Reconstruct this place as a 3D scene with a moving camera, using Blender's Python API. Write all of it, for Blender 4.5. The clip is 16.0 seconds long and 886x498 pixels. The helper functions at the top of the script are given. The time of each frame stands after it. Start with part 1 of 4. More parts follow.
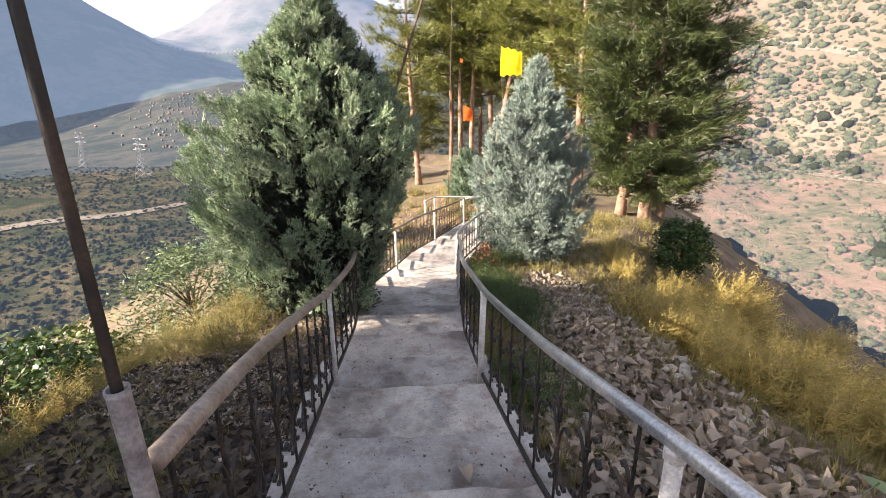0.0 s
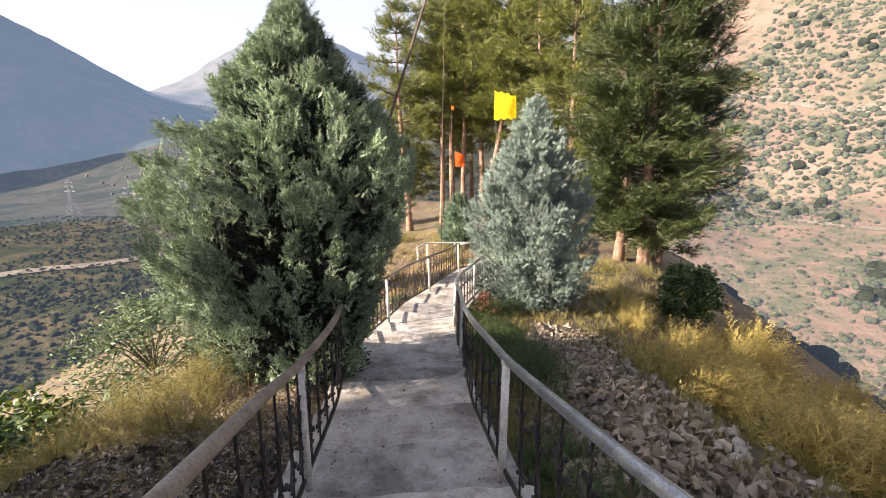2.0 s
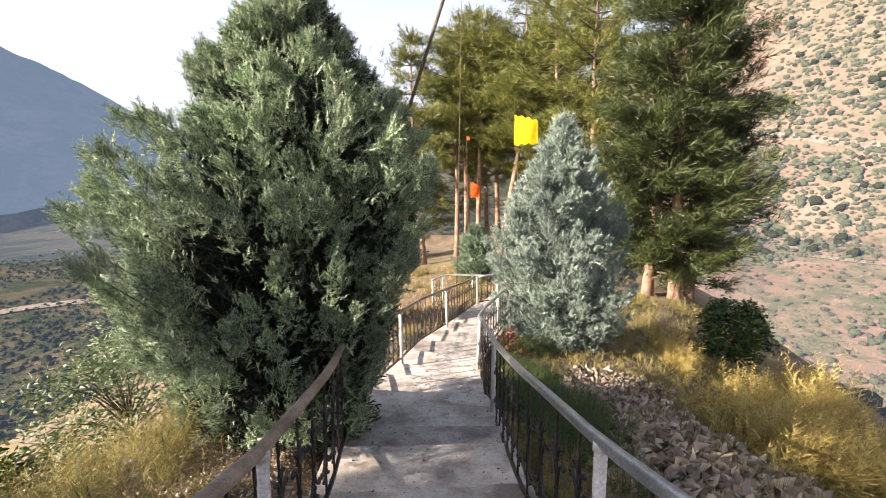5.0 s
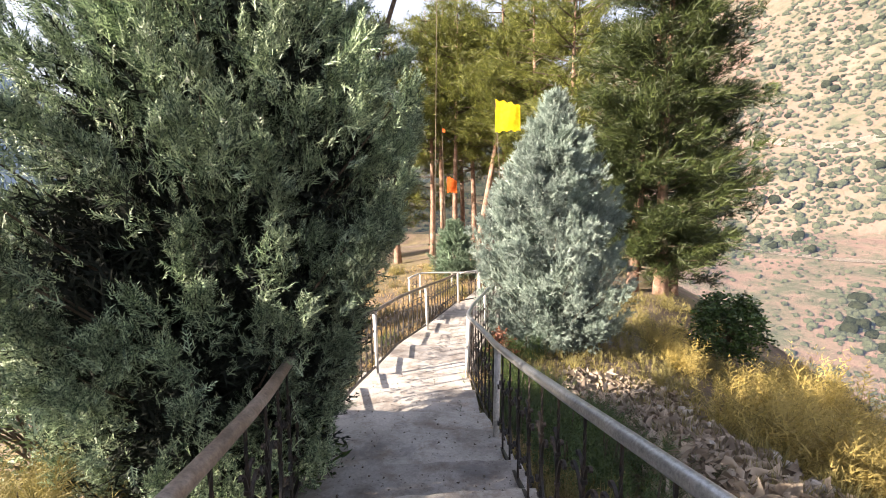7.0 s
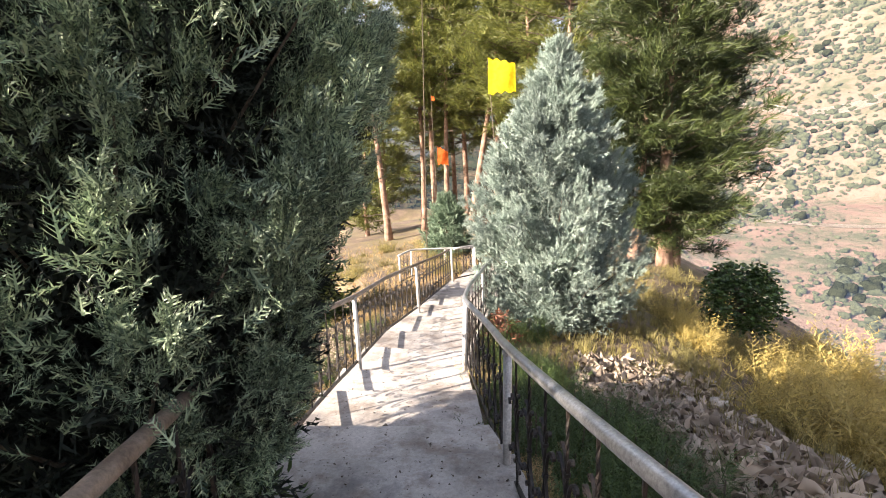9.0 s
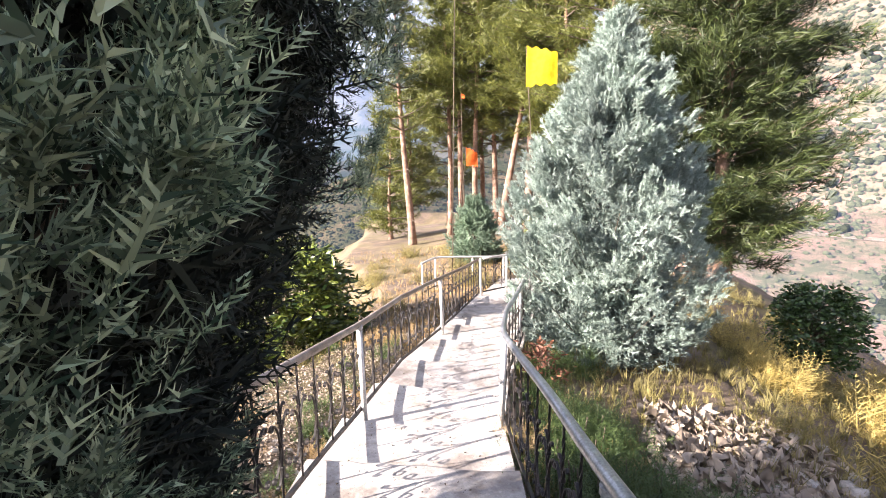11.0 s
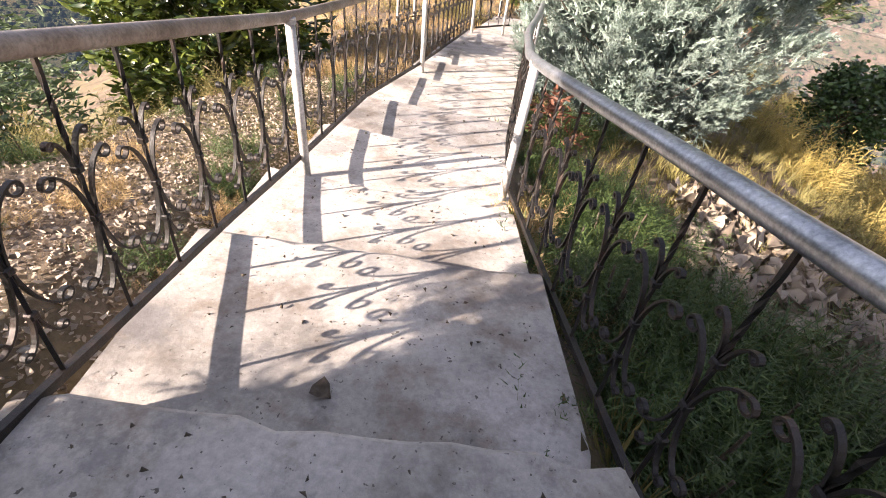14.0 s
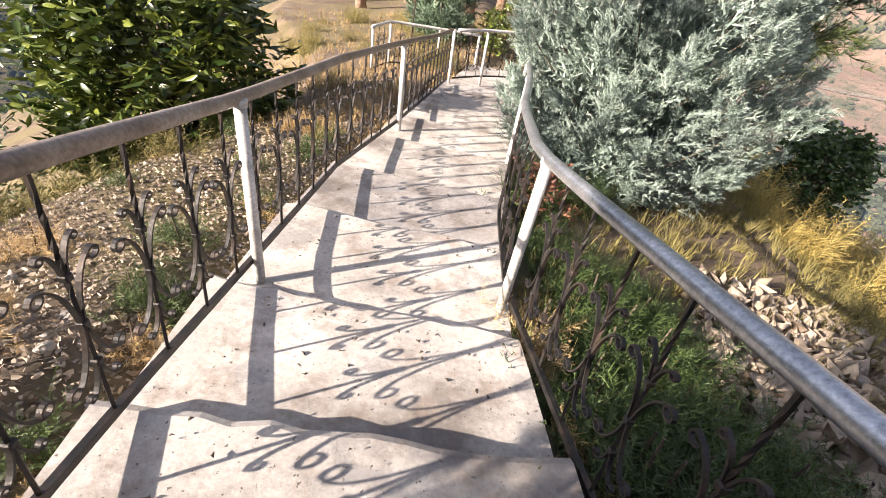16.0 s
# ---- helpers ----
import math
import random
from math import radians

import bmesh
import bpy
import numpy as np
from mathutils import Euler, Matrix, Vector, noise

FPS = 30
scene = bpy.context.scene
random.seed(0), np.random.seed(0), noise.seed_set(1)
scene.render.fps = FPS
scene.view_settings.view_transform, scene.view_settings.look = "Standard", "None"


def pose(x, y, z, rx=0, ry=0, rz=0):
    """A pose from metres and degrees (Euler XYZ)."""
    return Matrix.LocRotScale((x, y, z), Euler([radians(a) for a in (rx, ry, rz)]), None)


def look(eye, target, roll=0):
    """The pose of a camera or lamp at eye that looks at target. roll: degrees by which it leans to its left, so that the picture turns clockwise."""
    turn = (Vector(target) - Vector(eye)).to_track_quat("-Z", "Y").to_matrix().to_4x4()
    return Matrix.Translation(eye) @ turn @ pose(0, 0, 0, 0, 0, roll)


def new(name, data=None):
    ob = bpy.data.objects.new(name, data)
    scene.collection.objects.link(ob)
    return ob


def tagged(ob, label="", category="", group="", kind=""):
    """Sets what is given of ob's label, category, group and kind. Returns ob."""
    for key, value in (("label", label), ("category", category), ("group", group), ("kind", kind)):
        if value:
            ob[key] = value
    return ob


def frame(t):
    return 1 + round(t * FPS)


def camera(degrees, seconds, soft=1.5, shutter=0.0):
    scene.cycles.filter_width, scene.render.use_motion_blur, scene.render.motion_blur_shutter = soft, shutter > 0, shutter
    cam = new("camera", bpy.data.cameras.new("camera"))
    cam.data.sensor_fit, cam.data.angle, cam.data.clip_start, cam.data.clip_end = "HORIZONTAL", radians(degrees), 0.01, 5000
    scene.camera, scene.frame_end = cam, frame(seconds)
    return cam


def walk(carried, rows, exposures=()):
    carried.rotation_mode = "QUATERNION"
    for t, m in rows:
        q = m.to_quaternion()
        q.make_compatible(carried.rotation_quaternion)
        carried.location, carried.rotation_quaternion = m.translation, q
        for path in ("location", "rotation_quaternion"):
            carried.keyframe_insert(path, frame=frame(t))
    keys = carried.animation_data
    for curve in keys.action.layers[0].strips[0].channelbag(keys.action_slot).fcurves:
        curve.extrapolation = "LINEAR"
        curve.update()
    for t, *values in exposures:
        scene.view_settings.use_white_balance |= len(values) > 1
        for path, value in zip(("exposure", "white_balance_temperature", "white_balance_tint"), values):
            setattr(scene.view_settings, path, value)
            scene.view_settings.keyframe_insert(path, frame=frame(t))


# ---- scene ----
cam = camera(87.2, 16.0, soft=1.0)
PATH = [
    (0, (1.336, -0.345, 0.741), (0.986, 1.515, 0.093), -0.6),
    (0.5, (1.231, -0.216, 0.756), (0.920, 1.656, 0.124), -0.9),
    (1, (1.195, -0.039, 0.703), (0.918, 1.857, 0.129), -1.2),
    (1.5, (1.158, 0.177, 0.645), (0.857, 2.092, 0.153), -0.8),
    (2, (1.070, 0.438, 0.518), (0.755, 2.360, 0.063), -0.6),
    (2.5, (1.024, 0.670, 0.450), (0.657, 2.599, 0.069), -1.6),
    (3, (0.974, 0.863, 0.379), (0.564, 2.799, 0.086), -1.6),
    (5.5, (0.716, 1.578, 0.121), (0.366, 3.523, -0.184), -0.5),
    (6, (0.672, 1.804, 0.030), (0.358, 3.758, -0.260), -0.4),
    (6.5, (0.561, 2.084, -0.075), (0.277, 4.042, -0.367), 0.2),
    (7, (0.457, 2.408, -0.148), (0.199, 4.368, -0.448), -0.9),
    (7.5, (0.376, 2.709, -0.183), (0.103, 4.661, -0.523), -1.4),
    (8, (0.348, 2.937, -0.289), (0.132, 4.897, -0.626), -1.3),
    (8.5, (0.360, 3.155, -0.307), (0.174, 5.110, -0.688), -2.5),
    (9, (0.362, 3.341, -0.333), (0.133, 5.286, -0.736), -2.2),
    (9.5, (0.295, 3.579, -0.404), (0.027, 5.529, -0.760), -2.5),
    (9.7, (0.280, 3.700, -0.410), (-0.023, 5.647, -0.753), -2.4),
    (11.8, (0.073, 4.925, -0.632), (-0.261, 6.855, -1.035), -1.2),
    (12, (0.060, 4.991, -0.690), (-0.253, 6.926, -1.089), -2.0),
    (12.5, (0.002, 5.215, -0.730), (-0.287, 7.127, -1.240), -2.4),
    (13, (-0.020, 5.403, -0.822), (-0.301, 7.258, -1.514), -1.8),
    (13.5, (-0.093, 5.592, -1.043), (-0.311, 7.377, -1.920), 1.6),
    (14, (-0.169, 5.792, -1.186), (-0.272, 7.322, -2.469), 7.2),
    (14.5, (-0.248, 5.903, -1.260), (-0.283, 7.123, -2.844), 12.9),
    (15, (-0.350, 6.028, -1.190), (-0.356, 7.326, -2.711), 14.3),
    (15.5, (-0.402, 6.217, -1.222), (-0.376, 7.691, -2.573), 13.8),
    (16, (-0.353, 6.431, -1.174), (-0.350, 8.059, -2.335), 9.9),
]
walk(cam, [(t, look(eye, target, roll)) for t, eye, target, roll in PATH], [(0.0, 2.02, 6350, 15), (1.0, 1.97, 6350, 15), (3.0, 1.63, 6350, 15), (5.5, 1.95, 6400, 15), (7.5, 2.05, 6350, 15), (9.0, 2.15, 6250, 15), (12.0, 2.42, 5750, 20), (13.0, 2.25, 5850, 20), (14.5, 2.0, 6300, 18), (15.2, 2.12, 6200, 17), (16.0, 1.77, 6150, 16)])

# ---- light: low sun from behind and to one side, hazy bright sky ----
SUN_EL, SUN_AZ = 23.5, 239.0            # azimuth clockwise from +y of the place the sun stands
sun_way = Vector((math.sin(radians(SUN_AZ)) * math.cos(radians(SUN_EL)), math.cos(radians(SUN_AZ)) * math.cos(radians(SUN_EL)), math.sin(radians(SUN_EL))))
sun_data = bpy.data.lights.new("sun", "SUN")
sun_data.energy, sun_data.angle, sun_data.color = 5.7, radians(0.53), (1.0, 0.86, 0.68)
sun = new("sun", sun_data)
sun.matrix_world = look(sun_way * 50, (0, 0, 0))
world = bpy.data.worlds.new("world")
scene.world = world
world.use_nodes = True
wn = world.node_tree
sky = wn.nodes.new("ShaderNodeTexSky")
sky.sky_type, sky.sun_disc = "NISHITA", False
sky.sun_elevation, sky.sun_rotation = radians(SUN_EL), radians(SUN_AZ)
sky.dust_density, sky.air_density, sky.altitude = 10.0, 0.75, 900
# white haze thickens evenly towards the horizon all round
toward = wn.nodes.new("ShaderNodeTexCoord")
height_of = wn.nodes.new("ShaderNodeSeparateXYZ")
wn.links.new(toward.outputs["Generated"], height_of.inputs[0])
haze = wn.nodes.new("ShaderNodeMapRange")
haze.inputs["From Min"].default_value, haze.inputs["From Max"].default_value = 0.0, 0.95
haze.inputs["To Min"].default_value, haze.inputs["To Max"].default_value = 0.92, 0.08
wn.links.new(height_of.outputs["Z"], haze.inputs["Value"])
hazed = wn.nodes.new("ShaderNodeMix")
hazed.data_type = "RGBA"
hazed.inputs[7].default_value = (3.9, 4.05, 4.3, 1)
wn.links.new(haze.outputs[0], hazed.inputs[0])
wn.links.new(sky.outputs[0], hazed.inputs[6])
wn.links.new(hazed.outputs[2], wn.nodes["Background"].inputs[0])
wn.nodes["Background"].inputs[1].default_value = 0.09


# ---- materials ----
def material(name, rough=0.8, metal=0.0):
    m = bpy.data.materials.new(name)
    m.use_nodes = True
    b = m.node_tree.nodes["Principled BSDF"]
    b.inputs["Roughness"].default_value, b.inputs["Metallic"].default_value = rough, metal
    return m, m.node_tree.nodes, m.node_tree.links, b


def ramp(nodes, stops):
    r = nodes.new("ShaderNodeValToRGB")
    el = r.color_ramp.elements
    while len(el) < len(stops):
        el.new(0.5)
    for e, (p, c) in zip(el, stops):
        e.position, e.color = p, (*c, 1)
    return r


def noise_tex(nodes, links, scale, detail=6, rough=0.6, coord=None):
    n = nodes.new("ShaderNodeTexNoise")
    n.inputs["Scale"].default_value, n.inputs["Detail"].default_value, n.inputs["Roughness"].default_value = scale, detail, rough
    if coord is None:
        g = nodes.new("ShaderNodeNewGeometry")
        coord = g.outputs["Position"]
    links.new(coord, n.inputs["Vector"])
    return n.outputs["Fac"]


def mixed(nodes, links, fac, a, b, kind="MIX"):
    m = nodes.new("ShaderNodeMix")
    m.data_type, m.blend_type = "RGBA", kind
    for v, s in ((fac, m.inputs[0]), (a, m.inputs[6]), (b, m.inputs[7])):
        if isinstance(v, bpy.types.NodeSocket):
            links.new(v, s)
        elif isinstance(v, tuple):
            s.default_value = (*v, 1)
        else:
            s.default_value = v
    return m.outputs[2]


def bumped(nodes, links, b, height, strength=0.3, distance=0.02):
    bp = nodes.new("ShaderNodeBump")
    bp.inputs["Strength"].default_value, bp.inputs["Distance"].default_value = strength, distance
    links.new(height, bp.inputs["Height"])
    links.new(bp.outputs[0], b.inputs["Normal"])


def two_scale(name, dark, mid, light, big=0.8, small=30, rough=0.85, metal=0.0, bump=0.3, dist=0.01):
    m, n, l, b = material(name, rough, metal)
    a = ramp(n, [(0.3, dark), (0.5, mid), (0.7, light)])
    l.new(noise_tex(n, l, big), a.inputs[0])
    fine = noise_tex(n, l, small, 8, 0.7)
    f = ramp(n, [(0.3, (0.55, 0.55, 0.55)), (0.7, (1.3, 1.3, 1.3))])
    l.new(fine, f.inputs[0])
    l.new(mixed(n, l, 1.0, a.outputs[0], f.outputs[0], "MULTIPLY"), b.inputs["Base Color"])
    bumped(n, l, b, fine, bump, dist)
    return m


def leafy(name, dark, light, rough=0.6, through_light=0.25, shy=0.0):
    """Leaf material: colour varies from leaf to leaf, some light shines through."""
    m, n, l, b = material(name, rough)
    g = n.new("ShaderNodeNewGeometry")
    r = ramp(n, [(shy, dark), (1.0, light)])
    l.new(g.outputs["Random Per Island"], r.inputs[0])
    big = ramp(n, [(0.35, (0.7, 0.7, 0.7)), (0.65, (1.2, 1.2, 1.15))])
    l.new(noise_tex(n, l, 1.3, 3), big.inputs[0])
    col = mixed(n, l, 1.0, r.outputs[0], big.outputs[0], "MULTIPLY")
    l.new(col, b.inputs["Base Color"])
    t = n.new("ShaderNodeBsdfTranslucent")
    l.new(col, t.inputs[0])
    mx = n.new("ShaderNodeMixShader")
    mx.inputs[0].default_value = through_light
    l.new(b.outputs[0], mx.inputs[1]), l.new(t.outputs[0], mx.inputs[2])
    l.new(mx.outputs[0], n["Material Output"].inputs[0])
    return m


def concrete_material():
    m, n, l, b = material("worn_concrete", 0.9)
    a = ramp(n, [(0.36, (0.17, 0.15, 0.135)), (0.47, (0.37, 0.345, 0.315)), (0.66, (0.52, 0.49, 0.455))])
    l.new(noise_tex(n, l, 1.6, 8, 0.62), a.inputs[0])
    f = ramp(n, [(0.3, (0.72, 0.72, 0.72)), (0.65, (1.12, 1.12, 1.12))])
    fine = noise_tex(n, l, 45, 10, 0.75)
    l.new(fine, f.inputs[0])
    c = mixed(n, l, 1.0, a.outputs[0], f.outputs[0], "MULTIPLY")
    dirt = ramp(n, [(0.5, (0, 0, 0)), (0.66, (1, 1, 1))])
    l.new(noise_tex(n, l, 5.5, 6, 0.7), dirt.inputs[0])
    c = mixed(n, l, dirt.outputs[0], c, mixed(n, l, 0.6, c, (0.17, 0.125, 0.09)))
    spots = ramp(n, [(0.67, (0, 0, 0)), (0.70, (1, 1, 1))])
    l.new(noise_tex(n, l, 52, 3, 0.5), spots.inputs[0])
    c = mixed(n, l, spots.outputs[0], c, (0.12, 0.105, 0.09))
    who = n.new("ShaderNodeObjectInfo")
    tone = ramp(n, [(0.0, (0.80, 0.80, 0.82)), (0.5, (0.98, 0.97, 0.96)), (1.0, (1.12, 1.11, 1.09))])
    l.new(who.outputs["Random"], tone.inputs[0])
    c = mixed(n, l, 1.0, c, tone.outputs[0], "MULTIPLY")
    damp = ramp(n, [(0.54, (0, 0, 0)), (0.60, (1, 1, 1))])
    l.new(noise_tex(n, l, 2.3, 9, 0.72), damp.inputs[0])
    c = mixed(n, l, damp.outputs[0], c, mixed(n, l, 0.45, c, (0.15, 0.145, 0.15)))
    b.inputs["Roughness"].default_value = 0.86
    l.new(c, b.inputs["Base Color"])
    bumped(n, l, b, fine, 0.45, 0.006)
    return m


CONCRETE = concrete_material()
GALV = two_scale("galvanised_steel", (0.33, 0.34, 0.36), (0.45, 0.46, 0.48), (0.56, 0.56, 0.57), 7, 90, 0.38, 0.85, 0.05)
WORN = two_scale("worn_painted_steel", (0.16, 0.125, 0.10), (0.27, 0.215, 0.175), (0.36, 0.31, 0.27), 6, 70, 0.5, 0.35, 0.08)
PALE = two_scale("pale_painted_steel", (0.38, 0.36, 0.33), (0.56, 0.54, 0.51), (0.64, 0.62, 0.60), 9, 70, 0.55, 0.1, 0.08)
IRON = two_scale("dark_wrought_iron", (0.012, 0.011, 0.011), (0.025, 0.022, 0.02), (0.06, 0.04, 0.03), 12, 120, 0.5, 0.4, 0.2)
SLEEVE = two_scale("worn_grey_paint", (0.15, 0.13, 0.13), (0.27, 0.25, 0.26), (0.36, 0.34, 0.34), 14, 90, 0.6, 0.3, 0.2)
CYPRESS = leafy("cypress_scale_leaves", (0.045, 0.085, 0.052), (0.52, 0.64, 0.41), 0.5, 0.14, 0.15)
BLUECYP = leafy("blue_cypress_leaves", (0.11, 0.155, 0.135), (0.32, 0.385, 0.34), 0.5, 0.08)
YOUNGCYP = leafy("young_cypress_leaves", (0.08, 0.13, 0.085), (0.19, 0.26, 0.17), 0.55, 0.15)
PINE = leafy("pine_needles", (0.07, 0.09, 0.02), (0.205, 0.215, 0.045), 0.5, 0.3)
# darker copy of the pine needles, shade put into the colour
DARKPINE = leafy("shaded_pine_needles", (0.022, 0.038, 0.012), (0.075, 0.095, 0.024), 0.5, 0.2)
MANGO = leafy("broad_leaves", (0.02, 0.045, 0.008), (0.15, 0.18, 0.03), 0.33, 0.15)
OLIVE = leafy("grey_green_leaves", (0.08, 0.12, 0.05), (0.17, 0.22, 0.11), 0.55, 0.25)
BUSH = leafy("dark_green_leaves", (0.022, 0.05, 0.014), (0.07, 0.12, 0.03), 0.4, 0.2)
GOLD = leafy("golden_feathery_leaves", (0.30, 0.235, 0.075), (0.56, 0.445, 0.145), 0.7, 0.4)
YELLOWG = leafy("yellow_green_leaves", (0.15, 0.135, 0.045), (0.32, 0.27, 0.10), 0.75, 0.35)
WEED = leafy("green_weed_leaves", (0.03, 0.06, 0.015), (0.10, 0.145, 0.035), 0.6, 0.3)
STRAW = leafy("dry_straw", (0.30, 0.20, 0.09), (0.52, 0.38, 0.19), 0.8, 0.2)
DRYLEAF = leafy("dry_curled_leaves", (0.18, 0.14, 0.105), (0.44, 0.36, 0.28), 0.75, 0.1)
# litter under the trees, their shade put into its dark colour
DARKLIT = leafy("shade_dark_litter", (0.02, 0.015, 0.011), (0.095, 0.07, 0.05), 0.85, 0.05)
RUST = leafy("reddish_dry_leaves", (0.09, 0.035, 0.02), (0.2, 0.08, 0.045), 0.7, 0.25)
BARK = two_scale("pine_bark", (0.13, 0.075, 0.05), (0.26, 0.16, 0.11), (0.40, 0.28, 0.21), 3, 22, 0.95, 0, 0.9, 0.03)
BARKG = two_scale("grey_brown_bark", (0.06, 0.045, 0.03), (0.11, 0.085, 0.06), (0.17, 0.135, 0.10), 5, 40, 0.95, 0, 0.8, 0.02)
# near-black stands for deep shade among the dead twigs inside a crown
SHADEIN = leafy("shade_dark_dead_twig", (0.007, 0.012, 0.008), (0.022, 0.03, 0.019), 0.9, 0.0)
STONE = two_scale("pale_stone", (0.24, 0.21, 0.18), (0.36, 0.32, 0.27), (0.46, 0.42, 0.37), 3, 30, 0.9, 0, 0.5)


def cloth(name, c1, c2):
    m, n, l, b = material(name, 0.8)
    r = ramp(n, [(0.35, c1), (0.65, c2)])
    l.new(noise_tex(n, l, 9), r.inputs[0])
    l.new(r.outputs[0], b.inputs["Base Color"])
    t = n.new("ShaderNodeBsdfTranslucent")
    l.new(r.outputs[0], t.inputs[0])
    mx = n.new("ShaderNodeMixShader")
    mx.inputs[0].default_value = 0.4
    l.new(b.outputs[0], mx.inputs[1]), l.new(t.outputs[0], mx.inputs[2])
    l.new(mx.outputs[0], n["Material Output"].inputs[0])
    return m


YELLOW = cloth("yellow_cloth", (0.80, 0.62, 0.0), (0.95, 0.78, 0.02))
ORANGE = cloth("orange_cloth", (0.85, 0.20, 0.03), (0.95, 0.30, 0.06))


def ground_material():
    m, n, l, b = material("hillside_ground", 0.95)
    earth = ramp(n, [(0.3, (0.06, 0.042, 0.03)), (0.5, (0.125, 0.09, 0.062)), (0.72, (0.27, 0.195, 0.13))])
    l.new(noise_tex(n, l, 0.9, 8, 0.65), earth.inputs[0])
    fine = noise_tex(n, l, 24, 10, 0.75)
    f = ramp(n, [(0.3, (0.5, 0.48, 0.45)), (0.7, (1.25, 1.25, 1.25))])
    l.new(fine, f.inputs[0])
    near = mixed(n, l, 1.0, earth.outputs[0], f.outputs[0], "MULTIPLY")
    grass = ramp(n, [(0.44, (0, 0, 0)), (0.6, (1, 1, 1))])
    l.new(noise_tex(n, l, 0.33, 6, 0.6), grass.inputs[0])
    near = mixed(n, l, grass.outputs[0], near, mixed(n, l, 0.6, near, (0.15, 0.125, 0.045)))
    l.new(near, b.inputs["Base Color"])
    bumped(n, l, b, fine, 0.7, 0.03)
    return m


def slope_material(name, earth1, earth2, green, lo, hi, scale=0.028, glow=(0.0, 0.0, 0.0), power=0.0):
    """Far slopes: bare earth with scrub in patches; distant ones emit a faint blue glow that stands in for haze."""
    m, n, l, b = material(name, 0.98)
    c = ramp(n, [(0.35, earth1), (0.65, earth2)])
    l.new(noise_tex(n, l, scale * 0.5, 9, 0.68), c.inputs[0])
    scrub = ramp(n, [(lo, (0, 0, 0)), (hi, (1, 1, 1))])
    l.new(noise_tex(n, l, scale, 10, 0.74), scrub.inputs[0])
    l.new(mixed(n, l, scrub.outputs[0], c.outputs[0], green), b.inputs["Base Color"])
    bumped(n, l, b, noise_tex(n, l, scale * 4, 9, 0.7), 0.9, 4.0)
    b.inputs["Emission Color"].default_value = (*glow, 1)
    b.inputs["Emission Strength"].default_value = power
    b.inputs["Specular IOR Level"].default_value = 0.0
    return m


# blue that every far slope emits, haze put into the material
HAZE_GLOW = (0.36, 0.49, 0.71)
SUNNY = slope_material("sunlit_scrub_slope", (0.17, 0.112, 0.082), (0.275, 0.188, 0.138), (0.095, 0.095, 0.055), 0.42, 0.60, 0.03, HAZE_GLOW, 0.045)
WOODED = slope_material("scrubby_slope", (0.07, 0.056, 0.035), (0.15, 0.112, 0.065), (0.03, 0.036, 0.018), 0.36, 0.56, 0.03, HAZE_GLOW, 0.024)
VALLEY = slope_material("valley_floor", (0.05, 0.045, 0.034), (0.10, 0.085, 0.06), (0.026, 0.03, 0.02), 0.38, 0.56, 0.012, HAZE_GLOW, 0.058)
MOUNTAIN = slope_material("hazy_mountain", (0.06, 0.06, 0.05), (0.10, 0.095, 0.075), (0.035, 0.045, 0.03), 0.38, 0.55, 0.006, HAZE_GLOW, 0.125)
FAR = slope_material("far_hazy_mountain", (0.09, 0.085, 0.08), (0.14, 0.13, 0.12), (0.06, 0.065, 0.055), 0.45, 0.6, 0.003, HAZE_GLOW, 0.15)
GROUND = ground_material()


# ---- mesh helpers ----
def finish(name, bm, mat, smooth=False):
    me = bpy.data.meshes.new(name)
    bm.to_mesh(me)
    bm.free()
    if smooth:
        me.polygons.foreach_set("use_smooth", [True] * len(me.polygons))
    me.materials.append(mat)
    return me


def part(name, data, mat=None, parent=None, label="", smooth=False):
    me = finish(name, data, mat, smooth) if isinstance(data, bmesh.types.BMesh) else data
    ob = new(name, me)
    ob.parent = parent
    return tagged(ob, label)


def tri_mesh(name, v, f, mat, smooth=False):
    """A mesh from arrays: v (n, 3), f (m, 3)."""
    me = bpy.data.meshes.new(name)
    v, f = np.asarray(v, dtype=np.float32), np.asarray(f, dtype=np.int32)
    me.vertices.add(len(v)), me.loops.add(len(f) * 3), me.polygons.add(len(f))
    me.vertices.foreach_set("co", v.ravel())
    me.loops.foreach_set("vertex_index", f.ravel())
    me.polygons.foreach_set("loop_start", np.arange(len(f), dtype=np.int32) * 3)
    me.update(calc_edges=True)
    me.validate()
    if smooth:
        me.polygons.foreach_set("use_smooth", np.ones(len(f), dtype=bool))
    me.materials.append(mat)
    return me


def frames_for(rng, ways, spin=True):
    """Rotation matrices whose z axis runs along the given ways, turned at random about it."""
    z = ways / np.linalg.norm(ways, axis=1, keepdims=True)
    ref = np.where(np.abs(z[:, 2:3]) > 0.95, np.array([[1.0, 0, 0]]), np.array([[0, 0, 1.0]]))
    x = np.cross(ref, z)
    x /= np.linalg.norm(x, axis=1, keepdims=True)
    y = np.cross(z, x)
    a = rng.uniform(0, 2 * np.pi, len(z))[:, None] if spin else np.zeros((len(z), 1))
    return np.stack([x * np.cos(a) + y * np.sin(a), -x * np.sin(a) + y * np.cos(a), z], axis=2)


